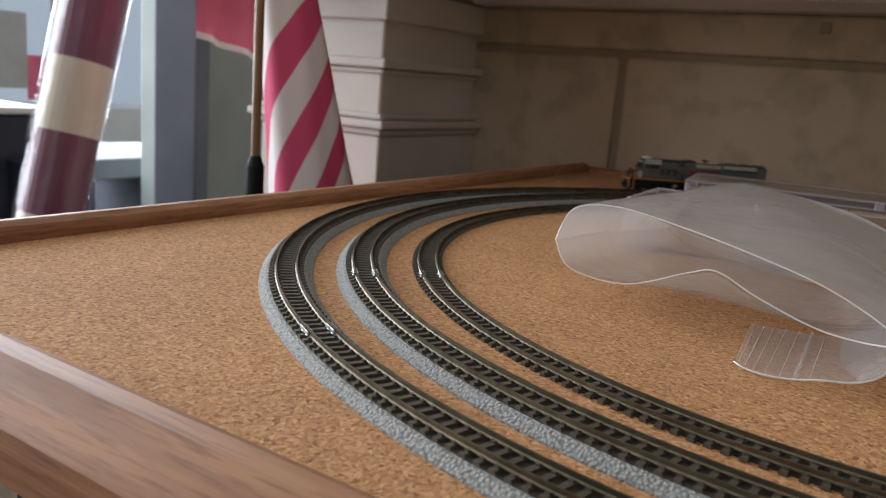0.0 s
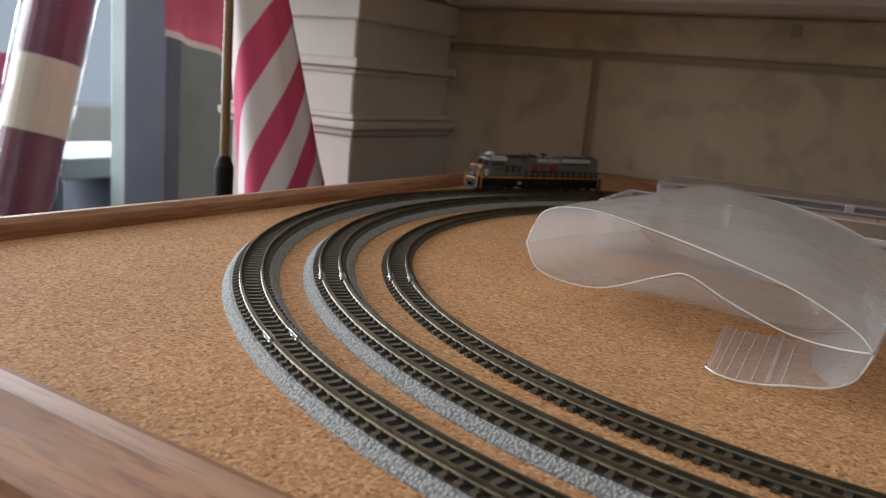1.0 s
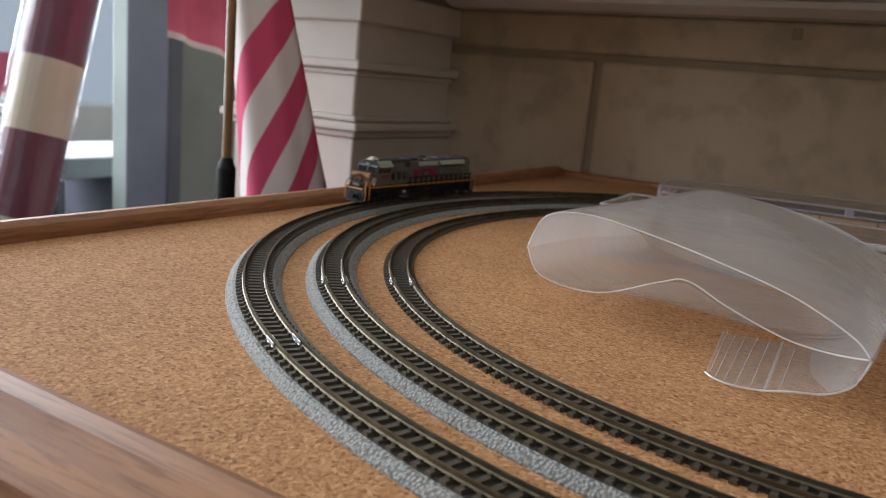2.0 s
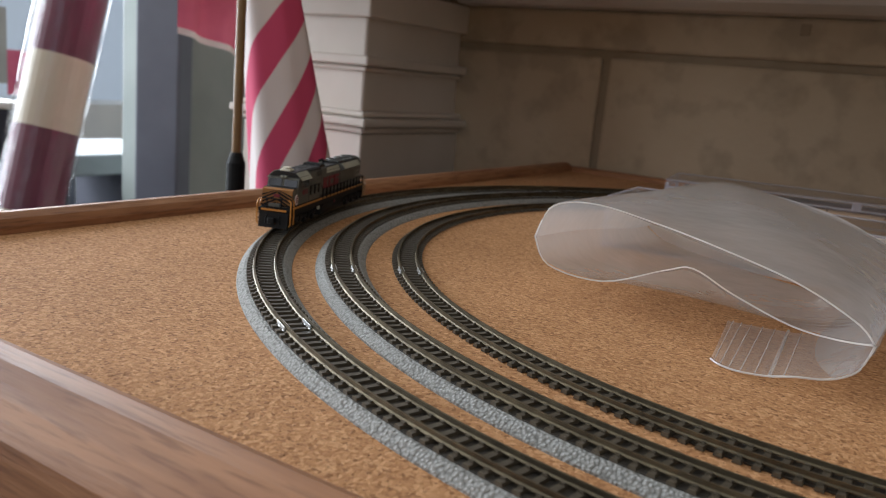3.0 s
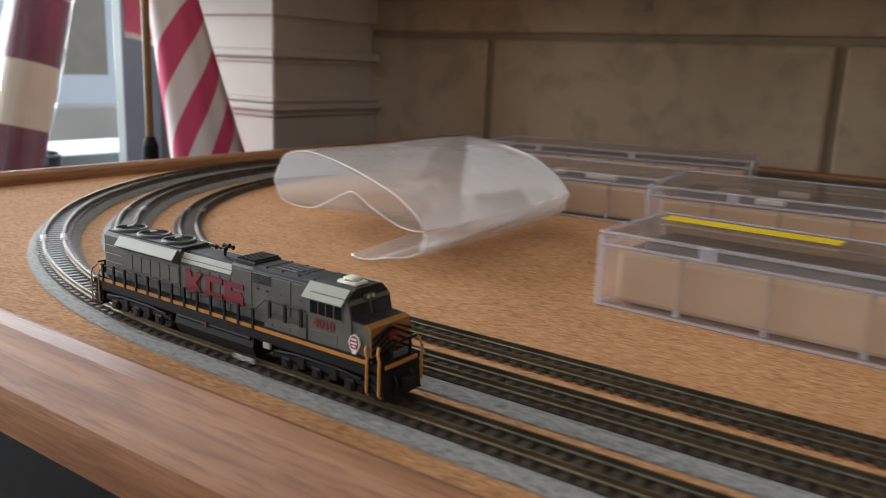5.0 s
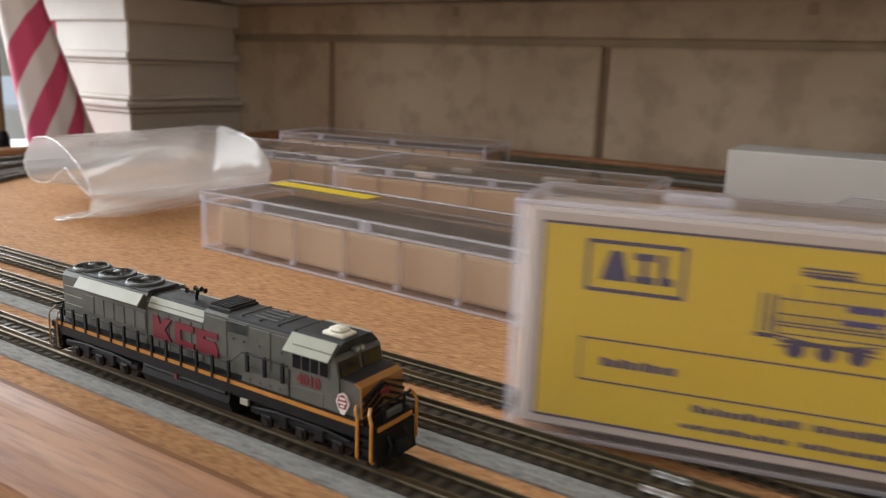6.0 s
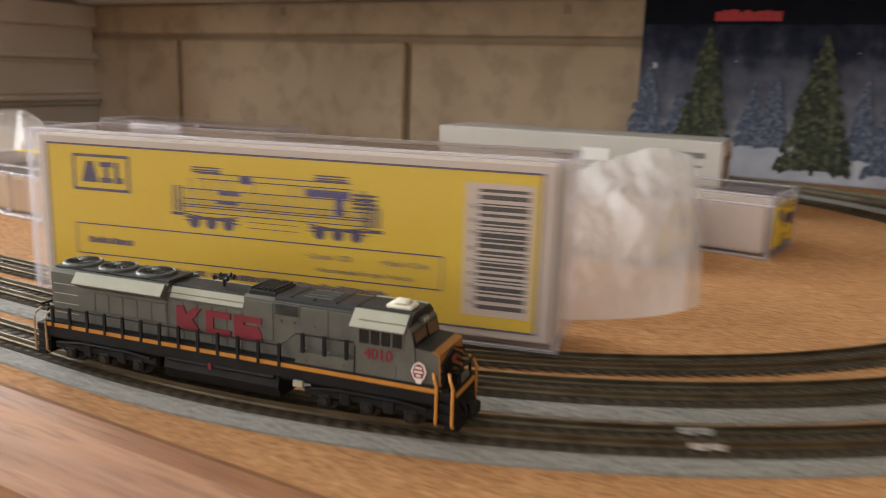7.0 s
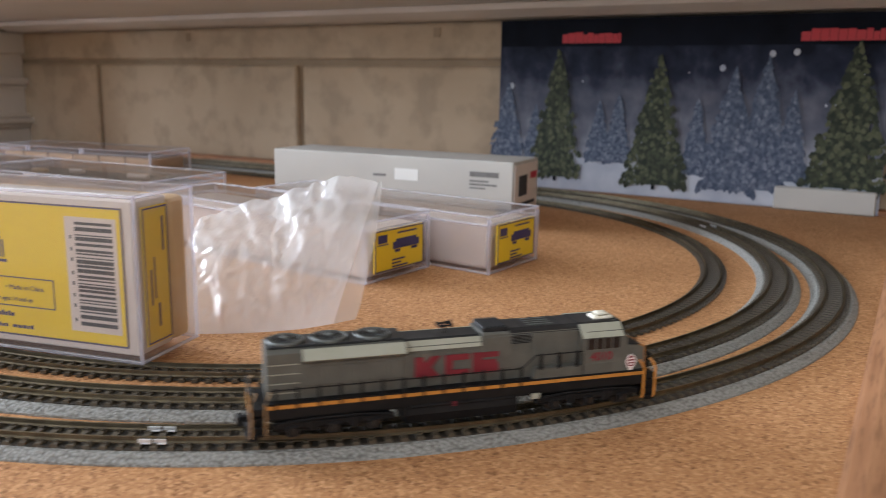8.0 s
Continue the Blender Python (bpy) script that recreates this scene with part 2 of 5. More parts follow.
M_CRUMPLE = film("crumpled_film", (0.97, 0.96, 0.95), 1.32, 0.40, 0.18, 0.22, 110, (0.92, 0.92, 0.93))
M_WCARD = mat("white_card", (0.44, 0.425, 0.40), 0.55, second=(0.48, 0.465, 0.435), scale=20)
M_GREYINK = mat("grey_ink", (0.13, 0.125, 0.125), 0.6, second=(0.17, 0.165, 0.16), scale=300)
M_INK = mat("black_ink", (0.025, 0.025, 0.028), 0.6)
M_MAROON = mat("maroon_paper", (0.115, 0.014, 0.042), 0.5, second=(0.14, 0.020, 0.052), scale=20, coat=0.15)
M_CREAMP = mat("cream_paper", (0.56, 0.48, 0.36), 0.5, second=(0.60, 0.52, 0.40), scale=20, coat=0.15)
M_WRAP = film("clear_wrap", (0.99, 0.99, 0.99), 1.22, 0.02, 0.06, 0.9, 40, (0.9, 0.9, 0.92))
M_FLAGR = mat("flag_red", (0.72, 0.14, 0.24), 0.75, second=(0.78, 0.18, 0.28), scale=30, bump=0.2, bump_scale=900)
M_FLAGW = mat("flag_white", (0.78, 0.68, 0.66), 0.75, second=(0.82, 0.73, 0.71), scale=30, bump=0.2, bump_scale=900)
M_SNOW = mat("printed_snow", (0.44, 0.46, 0.52), 0.5, second=(0.32, 0.345, 0.42), scale=40)
M_PINE = mat("printed_pine", (0.010, 0.017, 0.009), 0.8, second=(0.045, 0.052, 0.028), scale=260, mix=(0.42, 0.62))
M_FROST = mat("printed_frosted_tree", (0.032, 0.046, 0.085), 0.8, second=(0.105, 0.128, 0.18), scale=300, mix=(0.36, 0.68))
M_NIGHT = mat("printed_night", (0.004, 0.005, 0.009), 0.9, second=(0.008, 0.010, 0.018), scale=30, spec=0.15)
M_RIME = mat("printed_rime", (0.085, 0.102, 0.150), 0.8, second=(0.18, 0.20, 0.26), scale=260)
M_BOUGH = mat("printed_bough_green", (0.060, 0.070, 0.036), 0.8, second=(0.095, 0.100, 0.058), scale=300)
M_BLUEPRINT = mat("blue_print", (0.045, 0.04, 0.20), 0.5, second=(0.06, 0.05, 0.23), scale=200)
M_BARFIELD = mat("barcode_paper", (0.66, 0.56, 0.50), 0.5, second=(0.70, 0.60, 0.54), scale=60)
M_LOGO = mat("printed_red", (0.42, 0.015, 0.03), 0.5)


def daylight_mat():
    m = bpy.data.materials.new("hazy_daylight")
    m.use_nodes = True
    b = m.node_tree.nodes["Principled BSDF"]
    b.inputs["Base Color"].default_value = (0.5, 0.55, 0.6, 1)
    b.inputs["Emission Color"].default_value = (0.78, 0.88, 1.0, 1)
    b.inputs["Emission Strength"].default_value = 0.29
    return m


M_DAYLIGHT = daylight_mat()


def poster_mat():
    """Printed winter dusk: dark blue above, paler blue haze below, with flakes."""
    m = mat("printed_winter_sky", (0.05, 0.065, 0.12), 0.8, spec=0.2)
    n, l = m.node_tree.nodes, m.node_tree.links
    tc = n.new("ShaderNodeTexCoord")
    sp = n.new("ShaderNodeSeparateXYZ")
    l.new(tc.outputs["Object"], sp.inputs[0])
    t = n.new("ShaderNodeTexNoise")
    t.inputs["Scale"].default_value, t.inputs["Detail"].default_value = 55, 6
    l.new(tc.outputs["Object"], t.inputs["Vector"])
    mul = n.new("ShaderNodeMath")
    mul.operation = "MULTIPLY_ADD"
    mul.inputs[1].default_value, mul.inputs[2].default_value = 0.10, -0.05
    l.new(t.outputs["Fac"], mul.inputs[0])
    add = n.new("ShaderNodeMath")
    l.new(sp.outputs["Z"], add.inputs[0])
    l.new(mul.outputs[0], add.inputs[1])
    r = n.new("ShaderNodeValToRGB")
    e = r.color_ramp.elements
    e[0].position, e[0].color = 0.020, (0.30, 0.31, 0.36, 1)
    e[1].position, e[1].color = 0.128, (0.006, 0.008, 0.017, 1)
    for at, c in ((0.050, (0.130, 0.136, 0.172)), (0.080, (0.074, 0.080, 0.112)), (0.104, (0.020, 0.025, 0.048))):
        e.new(at).color = (*c, 1)
    l.new(add.outputs[0], r.inputs["Fac"])
    l.new(r.outputs["Color"], n["Principled BSDF"].inputs["Base Color"])
    return m


M_POSTER = poster_mat()


# ---------------------------------------------------------------- mesh helpers
def part(name, bm, material, parent=None, label="", smooth=False):
    me = bpy.data.meshes.new(name)
    bm.normal_update()
    bm.to_mesh(me)
    bm.free()
    for m in material if isinstance(material, (list, tuple)) else [material]:
        me.materials.append(m)
    if smooth:
        me.polygons.foreach_set("use_smooth", [True] * len(me.polygons))
    ob = new(name, me)
    if parent:
        ob.parent = parent
    return tagged(ob, label)


def thing(name, m, label, category, group="", kind=""):
    ob = new(name)
    ob.empty_display_size = 0.01
    ob.matrix_world = m
    return tagged(ob, label, category, group, kind)


def box(bm, x0, x1, y0, y1, z0, z1, bevel=0.0, seg=1):
    """A box in bm, its edges bevelled on their own."""
    b = bmesh.new()
    v = [b.verts.new((x, y, z)) for x in (x0, x1) for y in (y0, y1) for z in (z0, z1)]
    for f in ((0, 1, 3, 2), (4, 6, 7, 5), (0, 4, 5, 1), (2, 3, 7, 6), (0, 2, 6, 4), (1, 5, 7, 3)):
        b.faces.new([v[i] for i in f])
    if bevel:
        bmesh.ops.bevel(b, geom=b.edges[:], offset=bevel, segments=seg, affect="EDGES", profile=0.5)
    bmesh.ops.recalc_face_normals(b, faces=b.faces[:])
    merge(bm, b)
    return bm


def merge(bm, b):
    me = bpy.data.meshes.new("tmp")
    b.to_mesh(me)
    b.free()
    bm.from_mesh(me)
    bpy.data.meshes.remove(me)


def prism(bm, profile, a, b, axis="x"):
    """A closed profile drawn out from a to b along an axis: (y, z) for x, (x, z) for y, (x, y) for z."""
    put = {"x": lambda p, t: (t, p[0], p[1]), "y": lambda p, t: (p[0], t, p[1]), "z": lambda p, t: (p[0], p[1], t)}[axis]
    c = bmesh.new()
    v0 = [c.verts.new(put(p, a)) for p in profile]
    v1 = [c.verts.new(put(p, b)) for p in profile]
    n = len(profile)
    for i in range(n):
        c.faces.new((v0[i], v0[(i + 1) % n], v1[(i + 1) % n], v1[i]))
    c.faces.new(v0), c.faces.new(v1)
    bmesh.ops.recalc_face_normals(c, faces=c.faces[:])
    merge(bm, c)
    return bm


def tube(bm, pts, r, n=6):
    """A round bar through points."""
    pts = [Vector(p) for p in pts]
    c = bmesh.new()
    rings = []
    for i, p in enumerate(pts):
        d = (pts[min(i + 1, len(pts) - 1)] - pts[max(i - 1, 0)]).normalized()
        u = d.cross(Vector((0, 0, 1)) if abs(d.z) < 0.9 else Vector((1, 0, 0))).normalized()
        w = d.cross(u)
        rings.append([c.verts.new(p + r * (math.cos(k * math.tau / n) * u + math.sin(k * math.tau / n) * w)) for k in range(n)])
    for a, b in zip(rings, rings[1:]):
        for k in range(n):
            c.faces.new((a[k], a[(k + 1) % n], b[(k + 1) % n], b[k]))
    c.faces.new(rings[0]), c.faces.new(rings[-1])
    bmesh.ops.recalc_face_normals(c, faces=c.faces[:])
    merge(bm, c)
    return bm


def lathe(bm, prof, n=24, centre=(0, 0, 0), axis="z"):
    """A turned body from (radius, height) pairs."""
    c = bmesh.new()
    rings = []
    for r, h in prof:
        ring = []
        for k in range(n):
            x, y = r * math.cos(k * math.tau / n), r * math.sin(k * math.tau / n)
            p = (x, y, h) if axis == "z" else (x, h, y) if axis == "y" else (h, x, y)
            ring.append(c.verts.new(Vector(p) + Vector(centre)))
        rings.append(ring)
    for a, b in zip(rings, rings[1:]):
        for k in range(n):
            c.faces.new((a[k], a[(k + 1) % n], b[(k + 1) % n], b[k]))
    c.faces.new(rings[0]), c.faces.new(rings[-1])
    bmesh.ops.recalc_face_normals(c, faces=c.faces[:])
    merge(bm, c)
    return bm


def writing(name, text, size, material, parent, m, bold=0.0):
    """Raised lettering as a mesh."""
    cu = bpy.data.curves.new(name, "FONT")
    cu.body, cu.size, cu.align_x, cu.align_y, cu.extrude, cu.offset = text, size, "CENTER", "CENTER", 0.00004, bold
    tmp = new("tmp", cu)
    me = bpy.data.meshes.new_from_object(tmp.evaluated_get(bpy.context.evaluated_depsgraph_get()))
    bpy.data.objects.remove(tmp)
    me.materials.clear()
    me.materials.append(material)
    ob = new(name, me)
    ob.parent, ob.matrix_basis = parent, m
    return ob


# ---------------------------------------------------------------- the room
def room():
    s = "structure"
    tagged(part("floor", box(bmesh.new(), -2.4, 2.4, -2.4, 3.2, -0.85, -0.75), M_FLOOR), "dark floor of the room below the table", "floor", kind=s)
    tagged(part("ceiling", box(bmesh.new(), -2.4, 2.4, -2.4, 3.2, 1.7, 1.8), M_CEIL), "plain pale painted ceiling of the room", "ceiling", kind=s)
    # left wall with two window openings
    bm = bmesh.new()
    for y0, y1, z0, z1 in ((-2.4, 3.2, -0.75, -0.1), (-2.4, 3.2, 1.2, 1.7), (-2.4, -1.5, -0.1, 1.2), (0.0, 0.45, -0.1, 1.2), (1.45, 3.2, -0.1, 1.2)):
        box(bm, -2.4, -2.2, y0, y1, z0, z1)
    tagged(part("wall_west", bm, M_WHITE), "white painted wall with two bright windows", "wall", kind=s)
    bm = bmesh.new()
    for x0, x1, z0, z1 in ((-2.2, 2.2, -0.75, 0.15), (-2.2, 2.2, 1.35, 1.7), (-2.2, -0.3, 0.15, 1.35), (1.3, 2.2, 0.15, 1.35)):
        box(bm, x0, x1, -2.4, -2.2, z0, z1)
    tagged(part("wall_south", bm, M_TANWALL), "unseen plain tan wall with an opening for the rear fill light", "wall", kind=s)
    tagged(part("wall_east", box(bmesh.new(), 2.2, 2.4, -2.4, 3.2, -0.75, 1.7), M_BUFF), "plain buff painted side wall", "wall", kind=s)
    # pale overcast daylight outside the west windows
    sky_card = part("backdrop", box(bmesh.new(), -3.02, -3.0, -3.0, 3.4, -1.0, 2.4), M_DAYLIGHT)
    tagged(sky_card, "pale hazy daylight outside the windows", "backdrop", kind=s)
    # far wall of pale blocks beyond the chimney breast
    tagged(part("wall_far", box(bmesh.new(), -2.2, 2.2, 3.0, 3.2, -0.75, 1.7), M_WHITE), "pale painted block wall far behind", "wall", kind=s)


def block_wall():
    """The back wall of large painted blocks under the mantel, with recessed joints."""
    y = 0.2935
    w = tagged(part("wall_north", box(bmesh.new(), -0.52, 1.9, y + 0.004, y + 0.25, -0.75, 1.7), M_MORTAR), "painted block wall with recessed joints", "wall", kind="structure")
    joint = 0.0032
    rows = [(-0.20, -0.028), (-0.022, 0.0965), (0.1020, 0.1335), (0.139, 0.28)]
    starts = [-0.40, -0.2550, -0.1045, -0.14]
    for (z0, z1), s0 in zip(rows, starts):
        if z0 > 0.1:
            part("lintel", box(bmesh.new(), -0.405, 1.88, y - 0.0015, y + 0.03, z0, z1, 0.003, 2), M_WALL, w)
            continue
        x = s0 - 2 * 0.2995
        while x < 1.85:
            a, b = max(x + joint, -0.405), min(x + 0.2995 - joint, 1.88)
            if b - a > 0.02:
                bm = box(bmesh.new(), a, b, y - 0.001 + random.uniform(-0.001, 0.001), y + 0.03, z0, z1, 0.003, 2)
                part("block", bm, M_WALL, w)
            x += 0.2995


def wall_notches():
    for x in (-0.1045, 0.1996):
        tagged(part("wall_notch", box(bmesh.new(), x - 0.0035, x + 0.0035, 0.2912, 0.2921, 0.1205, 0.1290, 0.0003), M_MORTAR), "small dark mortar patch in the wall", "patch", kind="structure")


def pilaster():
    """Moulded cream pilaster that carries the mantel."""
    p = thing("pilaster", pose(-0.46, 0.225, 0), "cream painted fireplace pilaster with stepped mouldings", "pilaster", kind="structure")
    part("shaft", box(bmesh.new(), -0.06, 0.062, -0.070, 0.069, -0.75, 0.133, 0.002, 2), M_CREAM, p)
    part("plinth", box(bmesh.new(), -0.064, 0.067, -0.075, 0.069, -0.75, 0.0185, 0.0015, 2), M_CREAM, p)
    for z0, z1, o in ((0.019, 0.024, 0.008), (0.0245, 0.031, 0.014), (0.0315, 0.036, 0.007), (0.067, 0.071, 0.004), (0.0715, 0.079, 0.009), (0.108, 0.1325, 0.007)):
        part("moulding", box(bmesh.new(), -0.06 - o, 0.062 + o, -0.070 - o, 0.069, z0, z1, 0.0015, 2), M_CREAM, p)
    m = thing("mantel", pose(0, 0, 0), "cream painted mantel shelf above the block wall", "mantel", kind="structure")
    part("shelf", box(bmesh.new(), -0.62, 1.9, 0.050, 0.2925, 0.144, 0.172, 0.004, 3), M_MANTEL, m)
    part("bed_moulding", prism(bmesh.new(), [(0.292, 0.1335), (0.272, 0.134), (0.258, 0.139), (0.256, 0.1435), (0.292, 0.1435)], -0.39, 1.9), M_CREAM, m)


room()
block_wall()
wall_notches()
pilaster()


# ---------------------------------------------------------------- the layout board
BX0, BX1, BY0, BY1 = -0.268, 0.563, -0.2665, 0.281


def board():
    b = thing("layout_board", pose(0, 0, 0), "cork topped layout board framed with varnished wood moulding", "board")
    part("cork_sheet", box(bmesh.new(), BX0, BX1, BY0, BY1, -0.0060, 0), M_CORK, b, "speckled tan cork sheet")
    w, h = 0.0205, 0.0070
    def prof(s):
        return [(0, -0.011), (0, h * 0.35), (-s * 0.0015, h * 0.75), (-s * 0.005, h), (-s * 0.0095, h * 0.95), (-s * 0.013, h * 0.70), (-s * 0.0150, h * 0.45), (-s * 0.0160, h * 0.40), (-s * 0.0185, h * 0.25),
                (-s * 0.0200, -0.0005), (-s * w, -0.0035), (-s * w, -0.011)]
    part("front_moulding", prism(bmesh.new(), [(BY0 + p, z) for p, z in prof(1)], BX0 - w, BX1 + w), M_WOOD, b, "rounded varnished wood strip")
    part("back_moulding", prism(bmesh.new(), [(BY1 + p, z) for p, z in [(0, -0.011), (0, 0.003), (0.002, 0.004), (0.009, 0.004), (0.010, 0.002), (0.010, -0.011)]], BX0 - w, BX1 + w), M_WOOD, b)
    part("side_moulding", prism(bmesh.new(), [(BX0 + p, z) for p, z in prof(1)], BY0, BY1, "y"), M_WOOD_Y_LIT, b)
    part("side_moulding", prism(bmesh.new(), [(BX1 + p, z * (0.6 if z > 0 else 1)) for p, z in prof(-1)], BY0, BY1, "y"), M_WOOD_Y_LIT, b)
    part("base_panel", box(bmesh.new(), BX0, BX1, BY0, BY1, -0.0108, -0.0062), M_WOOD, b)
    t = thing("table", pose(0, 0, 0), "dark table that carries the layout board", "table")
    part("tabletop", box(bmesh.new(), BX0 - 0.014, BX1 - 0.01, BY0 + 0.05, BY1 - 0.01, -0.036, -0.0112, 0.002), M_BLACK, t)
    # added black block stands in for the shade under the board
    part("dark_underfill", box(bmesh.new(), BX0 - 0.012, BX1 - 0.02, BY0 + 0.060, BY1 - 0.02, -0.75, -0.0362, 0.002), M_BLACK, t, "black block added for the shade below the board")


board()


# ---------------------------------------------------------------- tracks
class Oval:
    """Two half circles joined by straights; s runs from the back tangent of the left end, round the left end to the front."""
    def __init__(self, r, a, b):
        self.r, self.a, self.b = r, Vector((*a, 0)), Vector((*b, 0))
        self.u = (self.b - self.a).normalized()
        self.n = Vector((-self.u.y, self.u.x, 0))
        self.straight, self.arc = (self.b - self.a).length, math.pi * r
        self.length = 2 * (self.straight + self.arc)

    def at(self, s):
        """Place and heading (unit vector) at s."""
        s %= self.length
        if s < self.arc:
            a = s / self.r
            o = self.n * math.cos(a) - self.u * math.sin(a)
            return self.a + o * self.r, -self.u * math.cos(a) - self.n * math.sin(a)
        s -= self.arc
        if s < self.straight:
            return self.a - self.n * self.r + self.u * s, self.u
        s -= self.straight
        if s < self.arc:
            a = s / self.r
            o = -self.n * math.cos(a) + self.u * math.sin(a)
            return self.b + o * self.r, self.u * math.cos(a) + self.n * math.sin(a)
        s -= self.arc
        return self.b + self.n * self.r - self.u * s, -self.u


def sweep(oval, prof, n=420):
    """A closed profile (offset outward, height) carried round an oval."""
    bm = bmesh.new()
    rings = []
    for i in range(n):
        p, d = oval.at(oval.length * i / n)
        out = Vector((d.y, -d.x, 0))
        rings.append([bm.verts.new(p + out * o + Vector((0, 0, z))) for o, z in prof])
    m = len(prof)
    for i in range(n):
        a, b = rings[i], rings[(i + 1) % n]
        for k in range(m):
            bm.faces.new((a[k], b[k], b[(k + 1) % m], a[(k + 1) % m]))
    bmesh.ops.recalc_face_normals(bm, faces=bm.faces[:])
    return bm


def rail_profile(c, z0, z1):
    return [(c - 0.0005, z0), (c + 0.0005, z0), (c + 0.0005, z0 + 0.0002), (c + 0.00014, z0 + 0.0005), (c + 0.00014, z1 - 0.0005), (c + 0.00026, z1 - 0.0004), (c + 0.00026, z1), (c - 0.00026, z1),
            (c - 0.00026, z1 - 0.0004), (c - 0.00014, z1 - 0.0005), (c - 0.00014, z0 + 0.0005), (c - 0.0005, z0 + 0.0002)]


GAUGE = 0.0033
OVAL_OUTER = Oval(0.2453, (0.0, 0.0), (0.3030, 0.0))
OVAL_MIDDLE = Oval(0.2222, (0.0028, 0.0002), (0.3050, 0.0010))
OVAL_INNER = Oval(0.1983, (0.0034, -0.0008), (0.3027, -0.0012))


def track(oval, bed, label, pitch=0.0036, outer=0.0088):
    z = 0.0023 if bed else 0.0002
    t = thing("model_track", pose(0, 0, 0), label, "model railway track", "loops of model track")
    if bed:
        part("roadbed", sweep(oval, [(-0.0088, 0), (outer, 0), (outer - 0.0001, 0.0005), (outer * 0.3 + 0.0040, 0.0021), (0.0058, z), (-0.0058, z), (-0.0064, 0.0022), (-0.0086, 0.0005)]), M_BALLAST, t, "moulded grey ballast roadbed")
    w = 0.0056 if bed else 0.0042
    part("bed_top", sweep(oval, [(-w, max(z - 0.0003, 0.0001)), (w, max(z - 0.0003, 0.0001)), (w, z + 0.0003), (-w, z + 0.0003)]), M_BEDTOP, t, "dark brown moulded bed between the sleepers")
    top = z + 0.0009
    for c in (-GAUGE, GAUGE):
        part("rail", sweep(oval, rail_profile(c, top, top + 0.0015)), M_RAIL, t)
    # sleepers: one mesh, with a rail fastening at each rail
    bm = bmesh.new()
    prism(bm, [(-0.00095, 0.0), (0.00095, 0.0), (0.0007, 0.0009), (-0.0007, 0.0009)], -0.0056, 0.0056, "y")
    for y in (-GAUGE, GAUGE):
        for o in (-0.00085, 0.00085):
            box(bm, -0.0005, 0.0005, y + o - 0.00035, y + o + 0.00035, 0.0008, 0.0013)
    n = int(oval.length / pitch)
    rest = bmesh.new()
    near = []
    for i in range(n):
        p, d = oval.at(oval.length * i / n)
        near.append((p.y, i))
    chosen = {i for _, i in sorted(near)[:300]}
    me0 = bpy.data.meshes.new("sleeper")
    bm.to_mesh(me0)
    bm.free()
    me0.materials.append(M_SLEEPER)
    va = np.array([v.co[:] for v in me0.vertices])
    fa = [tuple(p.vertices) for p in me0.polygons]
    vs, fs = [], []
    for i in range(n):
        p, d = oval.at(oval.length * i / n)
        m = Matrix.Translation((p.x, p.y, z)) @ Matrix.Rotation(math.atan2(d.y, d.x), 4, "Z")
        if i in chosen:
            ob = new("sleeper", me0)
            ob.parent, ob.matrix_basis = t, m
        else:
            k = len(vs)
            vs += [tuple(m @ Vector(v)) for v in va]
            fs += [tuple(j + k for j in f) for f in fa]
    me = bpy.data.meshes.new("sleeper_rest")
    me.from_pydata(vs, [], fs)
    me.materials.append(M_SLEEPER)
    ob = new("sleeper_rest", me)
    ob.parent = t
    tagged(ob, kind="stuff")
    return t, top


def joiner(t, oval, s, z):
    """Bright metal joiners on both rails at s."""
    p, d = oval.at(s)
    for c in (-GAUGE, GAUGE):
        for q in (-0.0016, 0.0018):
            bm = box(bmesh.new(), q - 0.0015, q + 0.0015, c - 0.0008, c - 0.00045, 0.0001, 0.0012, 0.0001)
            box(bm, q - 0.0015, q + 0.0015, c + 0.00045, c + 0.0008, 0.0001, 0.0012, 0.0001)
            box(bm, q - 0.0014, q + 0.0014, c - 0.0010, c + 0.0010, 0.0000, 0.0003, 0.0001)
            ob = part("rail_joiner", bm, M_JOINER, t, "bright metal rail joiner")
            ob.matrix_basis = Matrix.Translation((p.x, p.y, z)) @ Matrix.Rotation(math.atan2(d.y, d.x), 4, "Z")


def nearest(oval, x, y):
    return min((oval.length * i / 4000 for i in range(4000)), key=lambda s: (oval.at(s)[0] - Vector((x, y, 0))).length)


def tracks():
    t3, z3 = track(OVAL_OUTER, True, "outer loop of small model track on grey ballast", outer=0.0086)
    t2, z2 = track(OVAL_MIDDLE, True, "middle loop of small model track on grey ballast")
    t1, z1 = track(OVAL_INNER, False, "inner loop of small model track without ballast")
    for x, y in ((-0.125, -0.2115), (0.429, -0.210), (0.02, -0.245)):
        joiner(t3, OVAL_OUTER, nearest(OVAL_OUTER, x, y), z3)
    for x, y in ((-0.155, -0.157), (0.275, -0.222), (0.045, -0.222), (0.47, 0.15)):
        joiner(t2, OVAL_MIDDLE, nearest(OVAL_MIDDLE, x, y), z2)
    for x, y in ((-0.14, -0.13),):
        joiner(t1, OVAL_INNER, nearest(OVAL_INNER, x, y), z1)


tracks()
RAIL_TOP = 0.0023 + 0.0009 + 0.0015


